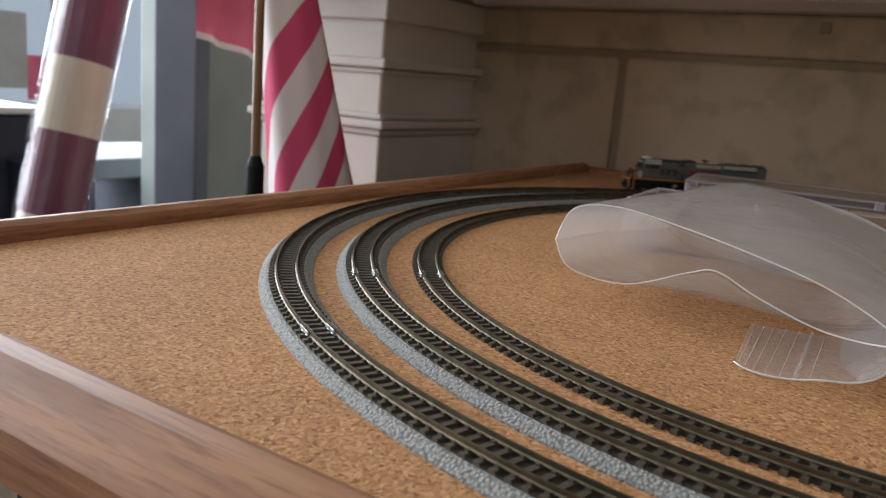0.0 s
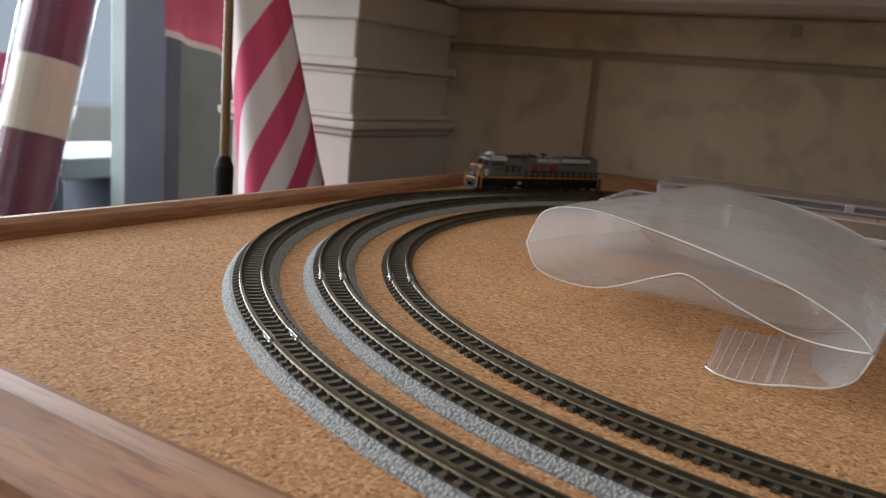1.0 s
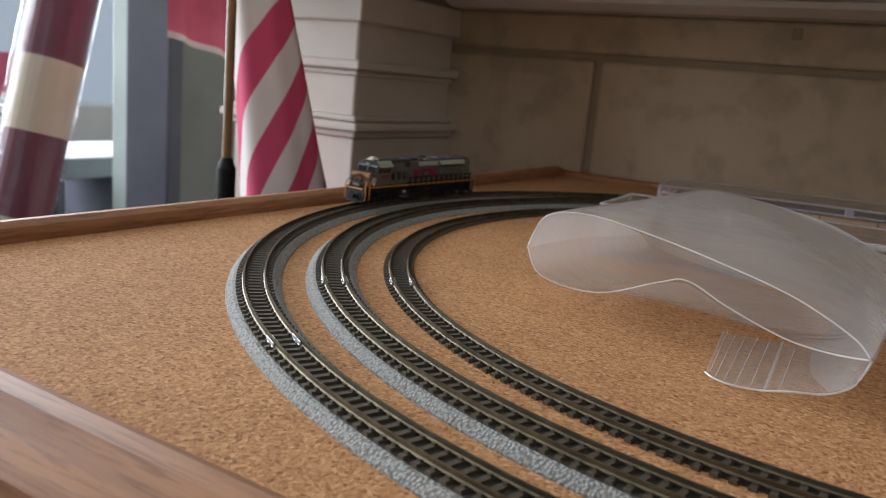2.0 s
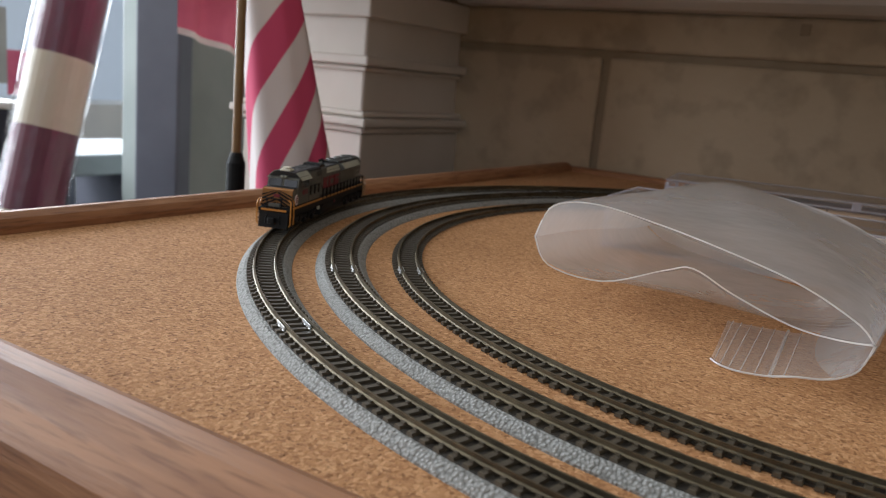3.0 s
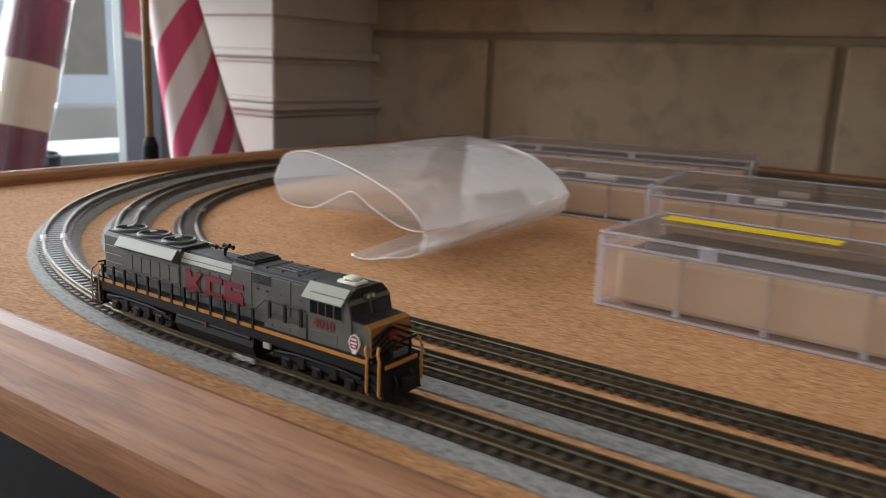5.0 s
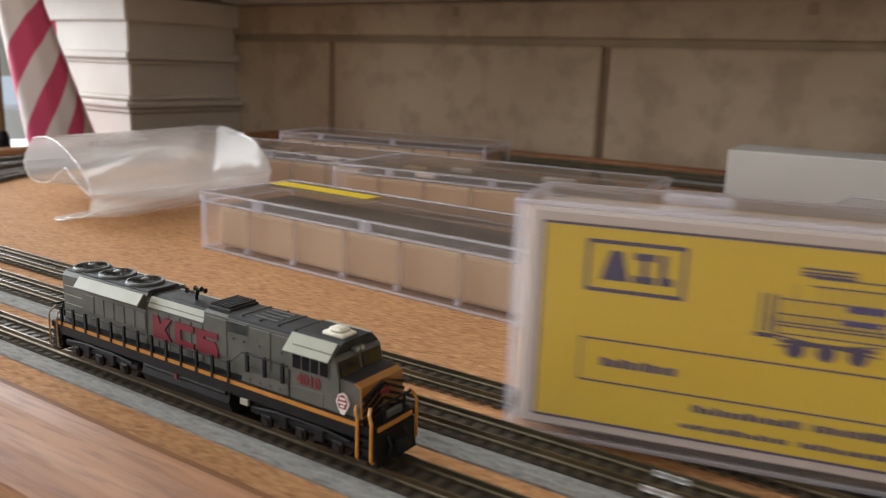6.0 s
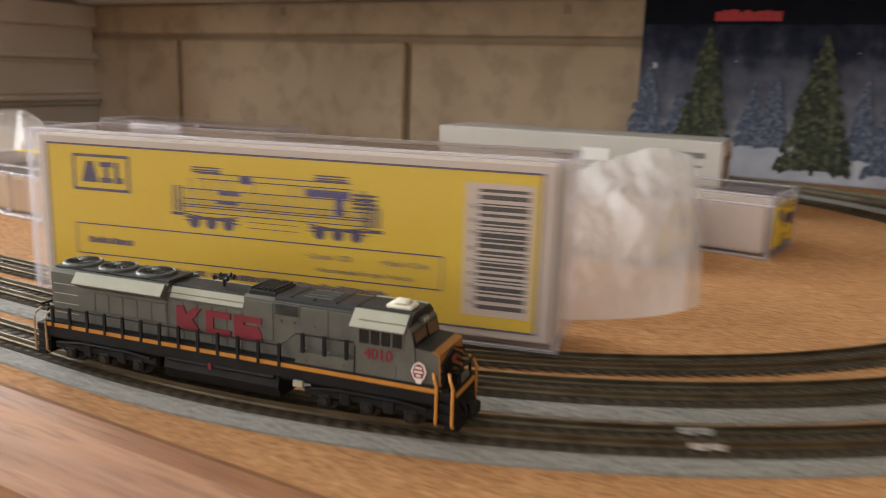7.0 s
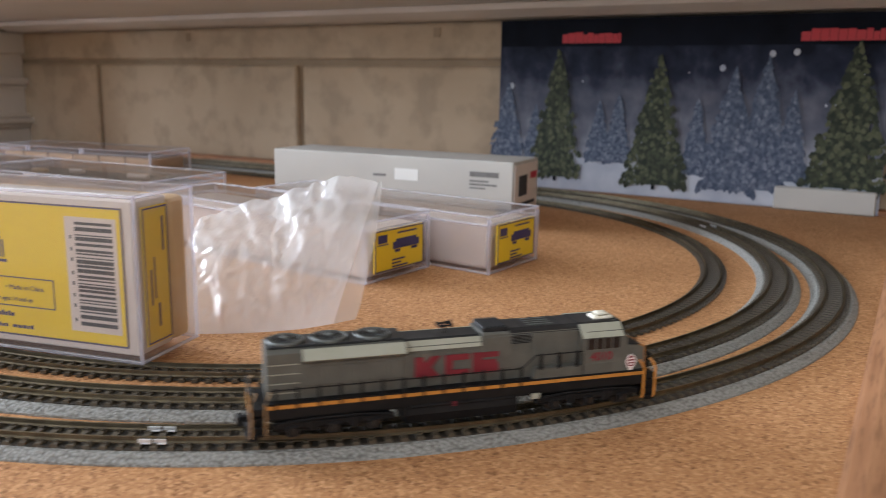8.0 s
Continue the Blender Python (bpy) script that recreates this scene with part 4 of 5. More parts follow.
# ---------------------------------------------------------------- clear cases and boxes on the board
def clear_case(m, lx, ly, h, label, ribs=True, inset=M_FOAM, top_label=None, end_label=False, group="clear plastic cases"):
    """A lidded clear case: base tray, lid with a rim, foam insert, moulded ribs."""
    c = thing("clear_case", m, label, "plastic case", group)
    t = 0.0012
    bm = bmesh.new()
    lo = [bm.verts.new(p) for p in ((0.001, 0.001, 0.0004), (lx - 0.001, 0.001, 0.0004), (lx - 0.001, ly - 0.001, 0.0004), (0.001, ly - 0.001, 0.0004))]
    hi = [bm.verts.new(p) for p in ((0, 0, h), (lx, 0, h), (lx, ly, h), (0, ly, h))]
    for k in range(4):
        bm.faces.new((lo[k], lo[(k + 1) % 4], hi[(k + 1) % 4], hi[k]))
    bm.faces.new(lo)
    part("tray", bm, M_BLUE_EDGE, c, "clear tray wall")
    bm = bmesh.new()
    cap = [bm.verts.new((x, y, h + 0.0012)) for x, y in ((0, 0), (lx, 0), (lx, ly), (0, ly))]
    bm.faces.new(cap)
    part("lid", bm, M_LID, c, "clear lid")
    bm = bmesh.new()
    e = 0.0009
    for z in (0.0006, h - 0.0028, h + 0.0010):
        for y in (0, ly):
            box(bm, -e, lx + e, y - e, y + e, z - e * 0.6, z + e * 0.6, 0.0004)
        for x in (0, lx):
            box(bm, x - e, x + e, e, ly - e, z - e * 0.6, z + e * 0.6, 0.0004)
    for x in (0, lx):
        for y in (0, ly):
            box(bm, x - e, x + e, y - e, y + e, 0, h, 0.0004)
    part("rim", bm, M_EDGE, c, "bright moulded rim")
    for x in (lx * 0.22, lx * 0.58):
        part("catch", box(bmesh.new(), x - 0.0022, x + 0.0022, -0.0018, 0.0004, h - 0.0032, h + 0.0016, 0.0005), M_EDGE, c)
    if ribs:
        for i in range(1, 6):
            part("rib", box(bmesh.new(), lx * i / 6 - 0.0004, lx * i / 6 + 0.0004, t, 0.0040, t, h - 0.004, 0.0002), M_LID, c)
            part("rib_foot", box(bmesh.new(), lx * i / 6 - 0.0008, lx * i / 6 + 0.0008, -0.0004, 0.0020, t, 0.0034, 0.0005), M_EDGE, c)
    if inset in ("parts", "slips"):
        part("insert", box(bmesh.new(), 0.0035, lx - 0.0035, 0.0045, ly - 0.0035, 0.0012, h - 0.0050, 0.0015, 2), M_TANCARD, c, "tan card insert")
        part("paper_slip", box(bmesh.new(), 0.006, lx - 0.006, 0.008, ly - 0.006, h - 0.0048, h - 0.0042), M_FOAM, c, "dark folded slip")
        random.seed(int(lx * 1e4))
        for k in range(6 if inset == "parts" else 0):
            x, y = random.uniform(0.02, lx - 0.03), random.uniform(0.012, ly - 0.016)
            part("small_part", box(bmesh.new(), x, x + random.uniform(0.006, 0.018), y, y + 0.004, h - 0.0042, h - 0.0012, 0.0008), random.choice((M_STEEL, M_PINK_CARD, M_TANCARD)), c, "small loose part inside")
    elif inset:
        part("insert", box(bmesh.new(), 0.004, lx - 0.003, 0.004, ly - 0.004, 0.0012, h - 0.003, 0.0015, 2), inset, c, "pale card insert")
    if top_label:
        a, b2, w = top_label
        part("top_label", box(bmesh.new(), a, b2, ly - 0.010 - w, ly - 0.010, h + 0.002, h + 0.0022), M_YELLOW, c, "yellow paper label")
    if end_label:
        card = part("end_label", box(bmesh.new(), lx + 0.0006, lx + 0.0014, 0.005, ly - 0.005, 0.004, h - 0.003), M_YELLOW, c, "yellow end label")
        y0, y1, z0, z1 = 0.005, ly - 0.005, 0.004, h - 0.003
        bm = bmesh.new()
        for a, b2, c0, c1 in ((y0, y1, z0, z0 + 0.0005), (y0, y1, z1 - 0.0005, z1), (y0, y0 + 0.0005, z0 + 0.0005, z1 - 0.0005), (y1 - 0.0005, y1, z0 + 0.0005, z1 - 0.0005)):
            box(bm, lx + 0.0014, lx + 0.0016, a, b2, c0, c1)
        part("print_border", bm, M_INDIGO, card)
        for z, a, b2, tall in ((0.66, 0.06, 0.24, 0.0034), (0.62, 0.05, 0.26, 0.0004), (0.52, 0.36, 0.90, 0.0030), (0.64, 0.42, 0.84, 0.0012), (0.46, 0.40, 0.50, 0.0012), (0.46, 0.74, 0.86, 0.0012),
                               (0.78, 0.45, 0.85, 0.0007), (0.32, 0.34, 0.60, 0.0007), (0.26, 0.34, 0.52, 0.0007), (0.20, 0.34, 0.66, 0.0007)):
            part("print_bar", box(bmesh.new(), lx + 0.0014, lx + 0.0016, y0 + a * (y1 - y0), y0 + b2 * (y1 - y0), h * z, h * z + tall), M_INDIGO, card)
    return c


def frame_bars(bm, x0, x1, z0, z1, y, w=0.0005):
    for a in ((x0, x1, z0, z0 + w), (x0, x1, z1 - w, z1), (x0, x0 + w, z0 + w, z1 - w), (x1 - w, x1, z0 + w, z1 - w)):
        box(bm, a[0], a[1], y - 0.0001, y, a[2], a[3])


def yellow_box():
    """Clear upright case with a printed yellow sleeve; x along the front."""
    lx, ly, h = 0.171, 0.030, 0.0555
    c = thing("locomotive_box", YELLOW_AT, "clear plastic box with a yellow printed sleeve and barcode", "box")
    bm = bmesh.new()
    box(bm, 0, lx, 0, ly, 0, h, 0.0012, 2)
    part("shell", bm, M_BLUE_EDGE, c, "clear plastic shell")
    bm = bmesh.new()
    e = 0.0012
    for z in (0.0006, h - 0.0006):
        for y in (0, ly):
            box(bm, 0, lx, y - e * 0.5, y + e * 0.5, z - e * 0.5, z + e * 0.5, 0.0003)
        for x in (0, lx):
            box(bm, x - e * 0.5, x + e * 0.5, 0, ly, z - e * 0.5, z + e * 0.5, 0.0003)
    for x in (0, lx):
        for y in (0, ly):
            box(bm, x - e * 0.5, x + e * 0.5, y - e * 0.5, y + e * 0.5, 0, h, 0.0003)
    part("rim", bm, M_EDGE, c)
    part("insert", box(bmesh.new(), 0.0020, lx - 0.0020, 0.0016, 0.019, 0.0020, h - 0.0020, 0.0006), M_PINK_CARD, c, "white card insert")
    part("foam", box(bmesh.new(), 0.004, lx - 0.0016, 0.0195, ly - 0.0012, 0.002, h - 0.0030, 0.002, 2), M_AMBER, c, "amber foam block")
    part("top_catch", box(bmesh.new(), 0.030, 0.044, 0.010, 0.018, h, h + 0.0022, 0.0006), M_EDGE, c)
    # printed card
    y = 0.0012
    card = part("sleeve", box(bmesh.new(), 0.0055, lx - 0.0055, y, y + 0.0003, 0.0045, h - 0.0045, 0.0001), M_YELLOW, c, "yellow printed sleeve")
    def pr(name, bm, m=M_INDIGO):
        return part(name, bm, m, card)
    bm = bmesh.new()
    frame_bars(bm, 0.0055, lx - 0.0055, 0.0045, h - 0.0045, y, 0.0006)
    pr("border", bm)
    def word_row(bm, x0, x1, z, tall):
        x = x0
        while x < x1 - 0.0004:
            wd = random.uniform(0.0008, 0.0018)
            box(bm, x, min(x + wd, x1), y - 0.0001, y, z, z + tall * random.uniform(0.7, 1.1))
            x += wd + 0.0003
    bm = bmesh.new()
    frame_bars(bm, 0.0153, 0.0362, 0.0360, 0.0478, y, 0.0009)
    pr("emblem_frame", bm)
    bm = bmesh.new()
    for cells in ([(0.0185, 0.0388), (0.0246, 0.0388), (0.0230, 0.0455), (0.0204, 0.0455)],
                  [(0.0254, 0.0388), (0.0300, 0.0388), (0.0300, 0.0404), (0.0254, 0.0404)], [(0.0254, 0.0439), (0.0300, 0.0439), (0.0300, 0.0455), (0.0254, 0.0455)], [(0.0270, 0.0404), (0.0284, 0.0404), (0.0284, 0.0439), (0.0270, 0.0439)],
                  [(0.0308, 0.0388), (0.0338, 0.0388), (0.0338, 0.0404), (0.0322, 0.0408), (0.0322, 0.0455), (0.0308, 0.0455)]):
        prism(bm, cells, y - 0.0001, y, "y")
    pr("emblem", bm)
    bm = bmesh.new()
    frame_bars(bm, 0.0153, 0.1380, 0.0148, 0.0252, y, 0.0004)
    pr("text_frame", bm)
    bm = bmesh.new()
    for x0, x1, z, tall in ((0.0200, 0.0366, 0.0188, 0.0020), (0.0400, 0.0620, 0.0112, 0.0017), (0.0640, 0.0900, 0.0112, 0.0017), (0.0920, 0.1210, 0.0112, 0.0017), (0.0380, 0.0600, 0.0072, 0.0013),
                            (0.0620, 0.0900, 0.0072, 0.0013), (0.0930, 0.1180, 0.0072, 0.0013), (0.1200, 0.1290, 0.0072, 0.0013)):
        word_row(bm, x0, x1, z, tall)
    pr("print_bar", bm)
    for text, x, z in (("\u2022 Z-scale 1:220", 0.1030, 0.0215), ("\u2022 Made in China", 0.1262, 0.0215), ("\u2022 Recommended for ages 14 and up", 0.1140, 0.0174)):
        writing("print", text, 0.0024 if z > 0.02 else 0.0021, M_INDIGO, card, pose(x, y - 0.0001, z, 90, 0, 0))
    # line drawing of one long diesel engine: body lines, blue blocks, two bogies of three axles
    bm = bmesh.new()
    def line(x0, z0, x1, z1, wd=0.00022):
        dx, dz = x1 - x0, z1 - z0
        k = wd / max((dx * dx + dz * dz) ** 0.5, 1e-6)
        prism(bm, [(x0 - dz * k, z0 + dx * k), (x1 - dz * k, z1 + dx * k), (x1 + dz * k, z1 - dx * k), (x0 + dz * k, z0 - dx * k)], y - 0.0001, y, "y")
    for z in (0.0442, 0.0425, 0.0392, 0.0360, 0.0342, 0.0335, 0.0318):
        line(0.0545 if z < 0.042 else 0.0600, z, 0.1165 if z < 0.042 else 0.1100, z, 0.00016)
    for i in range(24):
        x = 0.0575 + i * 0.0024
        line(x, 0.0342, x, random.choice((0.0392, 0.0425, 0.0425)), 0.00012)
    for i in range(26):
        x = 0.0535 + i * 0.0025
        line(x, 0.0322, x, 0.0355, 0.00014)
    # fans and cab end at the two ends
    for x0, x1 in ((0.0580, 0.0680), (0.0985, 0.1090)):
        for z in (0.0446, 0.0452, 0.0460):
            line(x0, z, x1, z, 0.00022)
    for x in (0.0515, 0.0530, 0.0545, 0.1140, 0.1152, 0.1164, 0.1176, 0.1188):
        line(x, 0.0318, x, 0.0400 if x < 0.1 else 0.0425 - (x - 0.1140), 0.00030)
    for z in (0.0410, 0.0398, 0.0384, 0.0372):
        line(0.1105, z, 0.1180, z, 0.00035)
    line(0.0505, 0.0310, 0.0550, 0.0310, 0.0005), line(0.1150, 0.0305, 0.1200, 0.0305, 0.0005)
    for mid in (0.0645, 0.1060):
        box(bm, mid - 0.0090, mid + 0.0090, y - 0.0001, y, 0.0298, 0.0306)
        line(mid - 0.0095, 0.0290, mid + 0.0095, 0.0312, 0.0002), line(mid - 0.0095, 0.0312, mid + 0.0095, 0.0290, 0.0002)
        for k in (-0.0058, 0, 0.0058):
            lathe(bm, [(0.0010, 0), (0.0019, 0), (0.0019, 0.0001), (0.0010, 0.0001)], 12, (mid + k, y - 0.0001, 0.0286), "y")
            box(bm, mid + k - 0.0014, mid + k + 0.0014, y - 0.00015, y, 0.0276, 0.0284)
    box(bm, 0.0765, 0.0930, y - 0.0001, y, 0.0300, 0.0302), box(bm, 0.0765, 0.0930, y - 0.0001, y, 0.0282, 0.0284)
    pr("engine_drawing", bm)
    bm = bmesh.new()
    for x0, x1, z0, z1 in ((0.0956, 0.1095, 0.0396, 0.0418), (0.1050, 0.1076, 0.0345, 0.0396), (0.0743, 0.0783, 0.0418, 0.0440), (0.0670, 0.0743, 0.0378, 0.0392), (0.0665, 0.0735, 0.0350, 0.0362)):
        box(bm, x0, x1, y - 0.00018, y, z0, z1)
    pr("blue_block", bm, M_BLUEPRINT)
    # barcode, its bars lying
    pr("barcode_field", box(bmesh.new(), 0.1440, 0.1633, y - 0.0001, y, 0.0087, 0.0473), M_BARFIELD)
    bm = bmesh.new()
    z = 0.0108
    while z < 0.0452:
        wd = random.choice((0.0004, 0.0005, 0.0009, 0.0013))
        box(bm, 0.1478, 0.1618, y - 0.0002, y, z, z + wd)
        z += wd + random.choice((0.0004, 0.0005, 0.0008, 0.0011))
    for z in (0.012, 0.017, 0.0205, 0.0245, 0.028, 0.0325, 0.036, 0.040):
        box(bm, 0.1457, 0.1464, y - 0.0002, y, z, z + 0.0012)
    pr("barcode", bm, M_INK)
    # end label
    end = part("end_label", box(bmesh.new(), lx - 0.0012, lx - 0.0008, 0.0045, 0.0175, 0.0045, h - 0.0045), M_YELLOW, c, "yellow end label")
    bm = bmesh.new()
    for y0, y1, z0, z1 in ((0.0048, 0.0052, 0.005, h - 0.005), (0.0168, 0.0172, 0.005, h - 0.005), (0.0052, 0.0168, 0.005, 0.0055), (0.0052, 0.0168, h - 0.0055, h - 0.005), (0.0142, 0.0150, h - 0.020, h - 0.0085),
                           (0.0075, 0.0081, 0.018, 0.030), (0.0094, 0.0099, 0.020, 0.034), (0.0108, 0.0116, 0.010, 0.018)):
        box(bm, lx - 0.0008, lx - 0.0006, y0, y1, z0, z1)
    part("end_print", bm, M_INDIGO, end)


YELLOW_AT = pose(0.2400, -0.2170, 0.0027, 0, 0, 14.0) @ Matrix.Diagonal((0.889, 0.9, 0.868, 1))
yellow_box()
clear_case(pose(0.0575, -0.1405, 0.0, 0, 0, -2.8), 0.150, 0.048, 0.0222, "clear plastic case with moulded ribs and a yellow label", True, "slips", (0.006, 0.060, 0.008))
clear_case(pose(0.030, -0.030, 0.0, 0, 0, 5), 0.160, 0.070, 0.0222, "large clear plastic case with small grey parts inside", True, "parts")
clear_case(pose(-0.121, -0.016, 0.0, 0, 0, 5), 0.146, 0.052, 0.0215, "clear plastic case lying behind the zip bag", True, "parts")
clear_case(pose(-0.128, 0.090, 0.0, 0, 0, 10), 0.165, 0.050, 0.0222, "clear plastic case lying near the wall", True, "slips")
clear_case(pose(0.2318, -0.0470, 0.0, 0, 0, -6), 0.148, 0.0425, 0.0247, "clear plastic case with a yellow end label", False, M_PINK_CARD, None, True)
clear_case(pose(0.2666, -0.0048, 0.0, 0, 0, -5), 0.147, 0.0425, 0.0247, "clear plastic case with a yellow end label", False, M_PINK_CARD, None, True)


def white_box():
    lx, ly, h = 0.167, 0.043, 0.0385
    c = thing("white_carton", pose(0.2055, 0.0765, 0, 0, 0, 5.2), "long white card carton with grey and red printing", "carton")
    part("carton_body", box(bmesh.new(), 0, lx, 0, ly, 0, h, 0.0008, 2), M_WCARD, c)
    for x0, x1, z0, z1, m in ((0.140, 0.158, 0.029, 0.032, M_GREYINK), (0.140, 0.152, 0.026, 0.027, M_GREYINK), (0.140, 0.157, 0.024, 0.025, M_GREYINK), (0.140, 0.150, 0.022, 0.0228, M_GREYINK), (0.090, 0.106, 0.024, 0.031, M_WHITE), (0.075, 0.084, 0.0255, 0.027, M_GREYINK)):
        part("print_bar", box(bmesh.new(), x0, x1, -0.0002, 0, z0, z1), m, c)
    part("end_flap", box(bmesh.new(), lx, lx + 0.0006, 0.002, ly - 0.002, 0.002, h - 0.002), M_PINK_CARD, c, "folded end flap")
    for y0, y1, z0, z1, m in ((0.008, 0.022, 0.018, 0.030, M_INK), (0.028, 0.039, 0.027, 0.031, M_LOGO), (0.010, 0.036, 0.012, 0.014, M_INK)):
        part("print_bar", box(bmesh.new(), lx + 0.0006, lx + 0.0008, y0, y1, z0, z1), m, c)


white_box()


# ---------------------------------------------------------------- plastic bags
def sheet(bm, rows):
    g = [[bm.verts.new(p) for p in r] for r in rows]
    for a, b in zip(g, g[1:]):
        for k in range(len(a) - 1):
            bm.faces.new((a[k], a[k + 1], b[k + 1], b[k]))
    return g


def lerp_curve(pts, t):
    """A smooth curve through evenly keyed points."""
    n = len(pts) - 1
    f = min(max(t, 0), 1) * n
    i = min(int(f), n - 1)
    f -= i
    p = [Vector(pts[max(min(i + k, n), 0)]) for k in (-1, 0, 1, 2)]
    return 0.5 * ((2 * p[1]) + (p[2] - p[0]) * f + (2 * p[0] - 5 * p[1] + 4 * p[2] - p[3]) * f * f + (3 * p[1] - p[0] - 3 * p[2] + p[3]) * f ** 3)


def zip_bag():
    """An open zip bag lying on the cork: upper and lower lip joined at both ends, the body running back."""
    b = thing("zip_bag", pose(0, 0, 0), "open milky plastic zip bag lying on the cork", "plastic bag")
    lip_up = [(-0.1047, -0.1215, 0.0193), (-0.1009, -0.1188, 0.0295), (-0.0864, -0.1197, 0.0326), (-0.0634, -0.1258, 0.0307), (-0.0417, -0.1345, 0.0281), (-0.0217, -0.1423, 0.0246), (-0.0069, -0.1484, 0.0193), (-0.0021, -0.1506, 0.0153)]
    lip_low = [(-0.1047, -0.1215, 0.0193), (-0.0981, -0.1232, 0.0113), (-0.0785, -0.1258, 0.0104), (-0.0591, -0.1293, 0.0183), (-0.0504, -0.1319, 0.0210), (-0.0382, -0.1354, 0.0170), (-0.0225, -0.1397, 0.0131), (-0.0112, -0.1441, 0.0131), (-0.0021, -0.1506, 0.0153)]
    back_up = [(-0.1000, -0.0220, 0.0140), (-0.0920, -0.0170, 0.0280), (-0.0770, -0.0140, 0.0345), (-0.0590, -0.0200, 0.0345), (-0.0410, -0.0270, 0.0330), (-0.0250, -0.0330, 0.0300), (-0.0090, -0.0410, 0.0240), (0.0000, -0.0460, 0.0170)]
    back_low = [(-0.1000, -0.0220, 0.0140), (-0.0930, -0.0190, 0.0080), (-0.0780, -0.0180, 0.0040), (-0.0600, -0.0240, 0.0030), (-0.0420, -0.0300, 0.0030), (-0.0260, -0.0360, 0.0040), (-0.0090, -0.0430, 0.0090), (0.0000, -0.0460, 0.0170)]
    n, m = 40, 16
    def rows(front, back, sag, drop=1):
        out = []
        for j in range(m + 1):
            v = j / m
            r = []
            for i in range(n + 1):
                u = i / n
                a, c = lerp_curve(front, u), lerp_curve(back, u)
                p = a.lerp(c, v)
                p.z = a.z + (c.z - a.z) * (1 - (1 - v) ** (1 + (drop - 1) * math.sin(math.pi * u)))
                p.z += sag * math.sin(math.pi * v) * math.sin(math.pi * u) + 0.0008 * math.sin(9 * u + 5 * v)
                p.z = max(p.z, 0.0006)
                r.append(p)
            out.append(r)
        return out
    bm = bmesh.new()
    sheet(bm, rows(lip_up, back_up, 0.002))
    part("upper_sheet", bm, M_BAG, b, "milky upper sheet", True)
    bm = bmesh.new()
    sheet(bm, rows(lip_low, back_low, -0.002, 4))
    part("lower_sheet", bm, M_BAG, b, "milky lower sheet", True)
    bm = bmesh.new()
    sheet(bm, [[lerp_curve(back_up, i / n).lerp(lerp_curve(back_low, i / n), j / 4) for i in range(n + 1)] for j in range(5)])
    part("back_sheet", bm, M_BAG, b, smooth=True)
    # the fold at the closed end, from the upper sheet round and down to the cork
    foot = [(-0.0090, -0.1500, 0.0052), (-0.0170, -0.1220, 0.0012), (-0.0190, -0.0850, 0.0008), (-0.0170, -0.0470, 0.0012)]
    bm = bmesh.new()
    fold = []
    for j in range(19):
        v = j / 18
        hi, lo = Vector((-0.0021, -0.1506, 0.0153)).lerp(Vector((0, -0.0460, 0.0170)), v), lerp_curve(foot, v)
        fold.append([hi.lerp(lo, i / 12) + Vector((0.0052 * math.sin(math.pi * i / 12) * min(1, 0.3 + 2 * v), 0, 0)) + Vector((0.0006 * math.sin(i + 9 * v), 0, 0)) for i in range(13)])
    sheet(bm, fold)
    part("end_fold", bm, M_BAG, b, "milky folded end", True)
    loop = [lerp_curve(lip_up, i / 40) for i in range(41)] + [lerp_curve(lip_low, 1 - i / 40) for i in range(1, 41)]
    part("lip", tube(bmesh.new(), [p + Vector((0, -0.0002, 0.0003)) for p in loop], 0.00026, 6), M_RIM, b, "bright rim of the mouth", True)
    # the flap with the zip strips, folded under and lying on the cork
    end = (-0.0021, -0.1506, 0.0153)
    edge = [(-0.0392, -0.1445, 0.0008), (-0.0360, -0.1478, 0.0008), (-0.0306, -0.1505, 0.0012), (-0.0238, -0.1510, 0.0020), (-0.0174, -0.1525, 0.0040), (-0.0112, -0.1515, 0.0048), (-0.0071, -0.1500, 0.0062), (-0.0042, -0.1480, 0.0085), end]
    top = [(-0.0452, -0.1010, 0.0010), (-0.0410, -0.1010, 0.0010), (-0.0350, -0.1010, 0.0012), (-0.0280, -0.1010, 0.0016), (-0.0210, -0.1010, 0.0024), (-0.0150, -0.1040, 0.0040), (-0.0090, -0.1120, 0.0062), (-0.0045, -0.1280, 0.0100), end]
    bm = bmesh.new()
    sheet(bm, [[lerp_curve(edge, i / 30).lerp(lerp_curve(top, i / 30), j / 8) for i in range(31)] for j in range(9)])
    part("zip_flap", bm, M_ZIP, b, "clear flap with ridged zip strips", True)
    part("flap_edge", tube(bmesh.new(), [lerp_curve(edge, i / 30) + Vector((0, 0, 0.0002)) for i in range(31)], 0.0003, 5), M_RIM, b)
    for k in range(7):
        u = 0.06 + 0.065 * k
        bm = tube(bmesh.new(), [lerp_curve(edge, u).lerp(lerp_curve(top, u), j / 6) + Vector((0, 0, 0.0003)) for j in range(7)], 0.00014 if k != 5 else 0.0005, 5)
        part("zip_ridge", bm, M_ZIP, b)


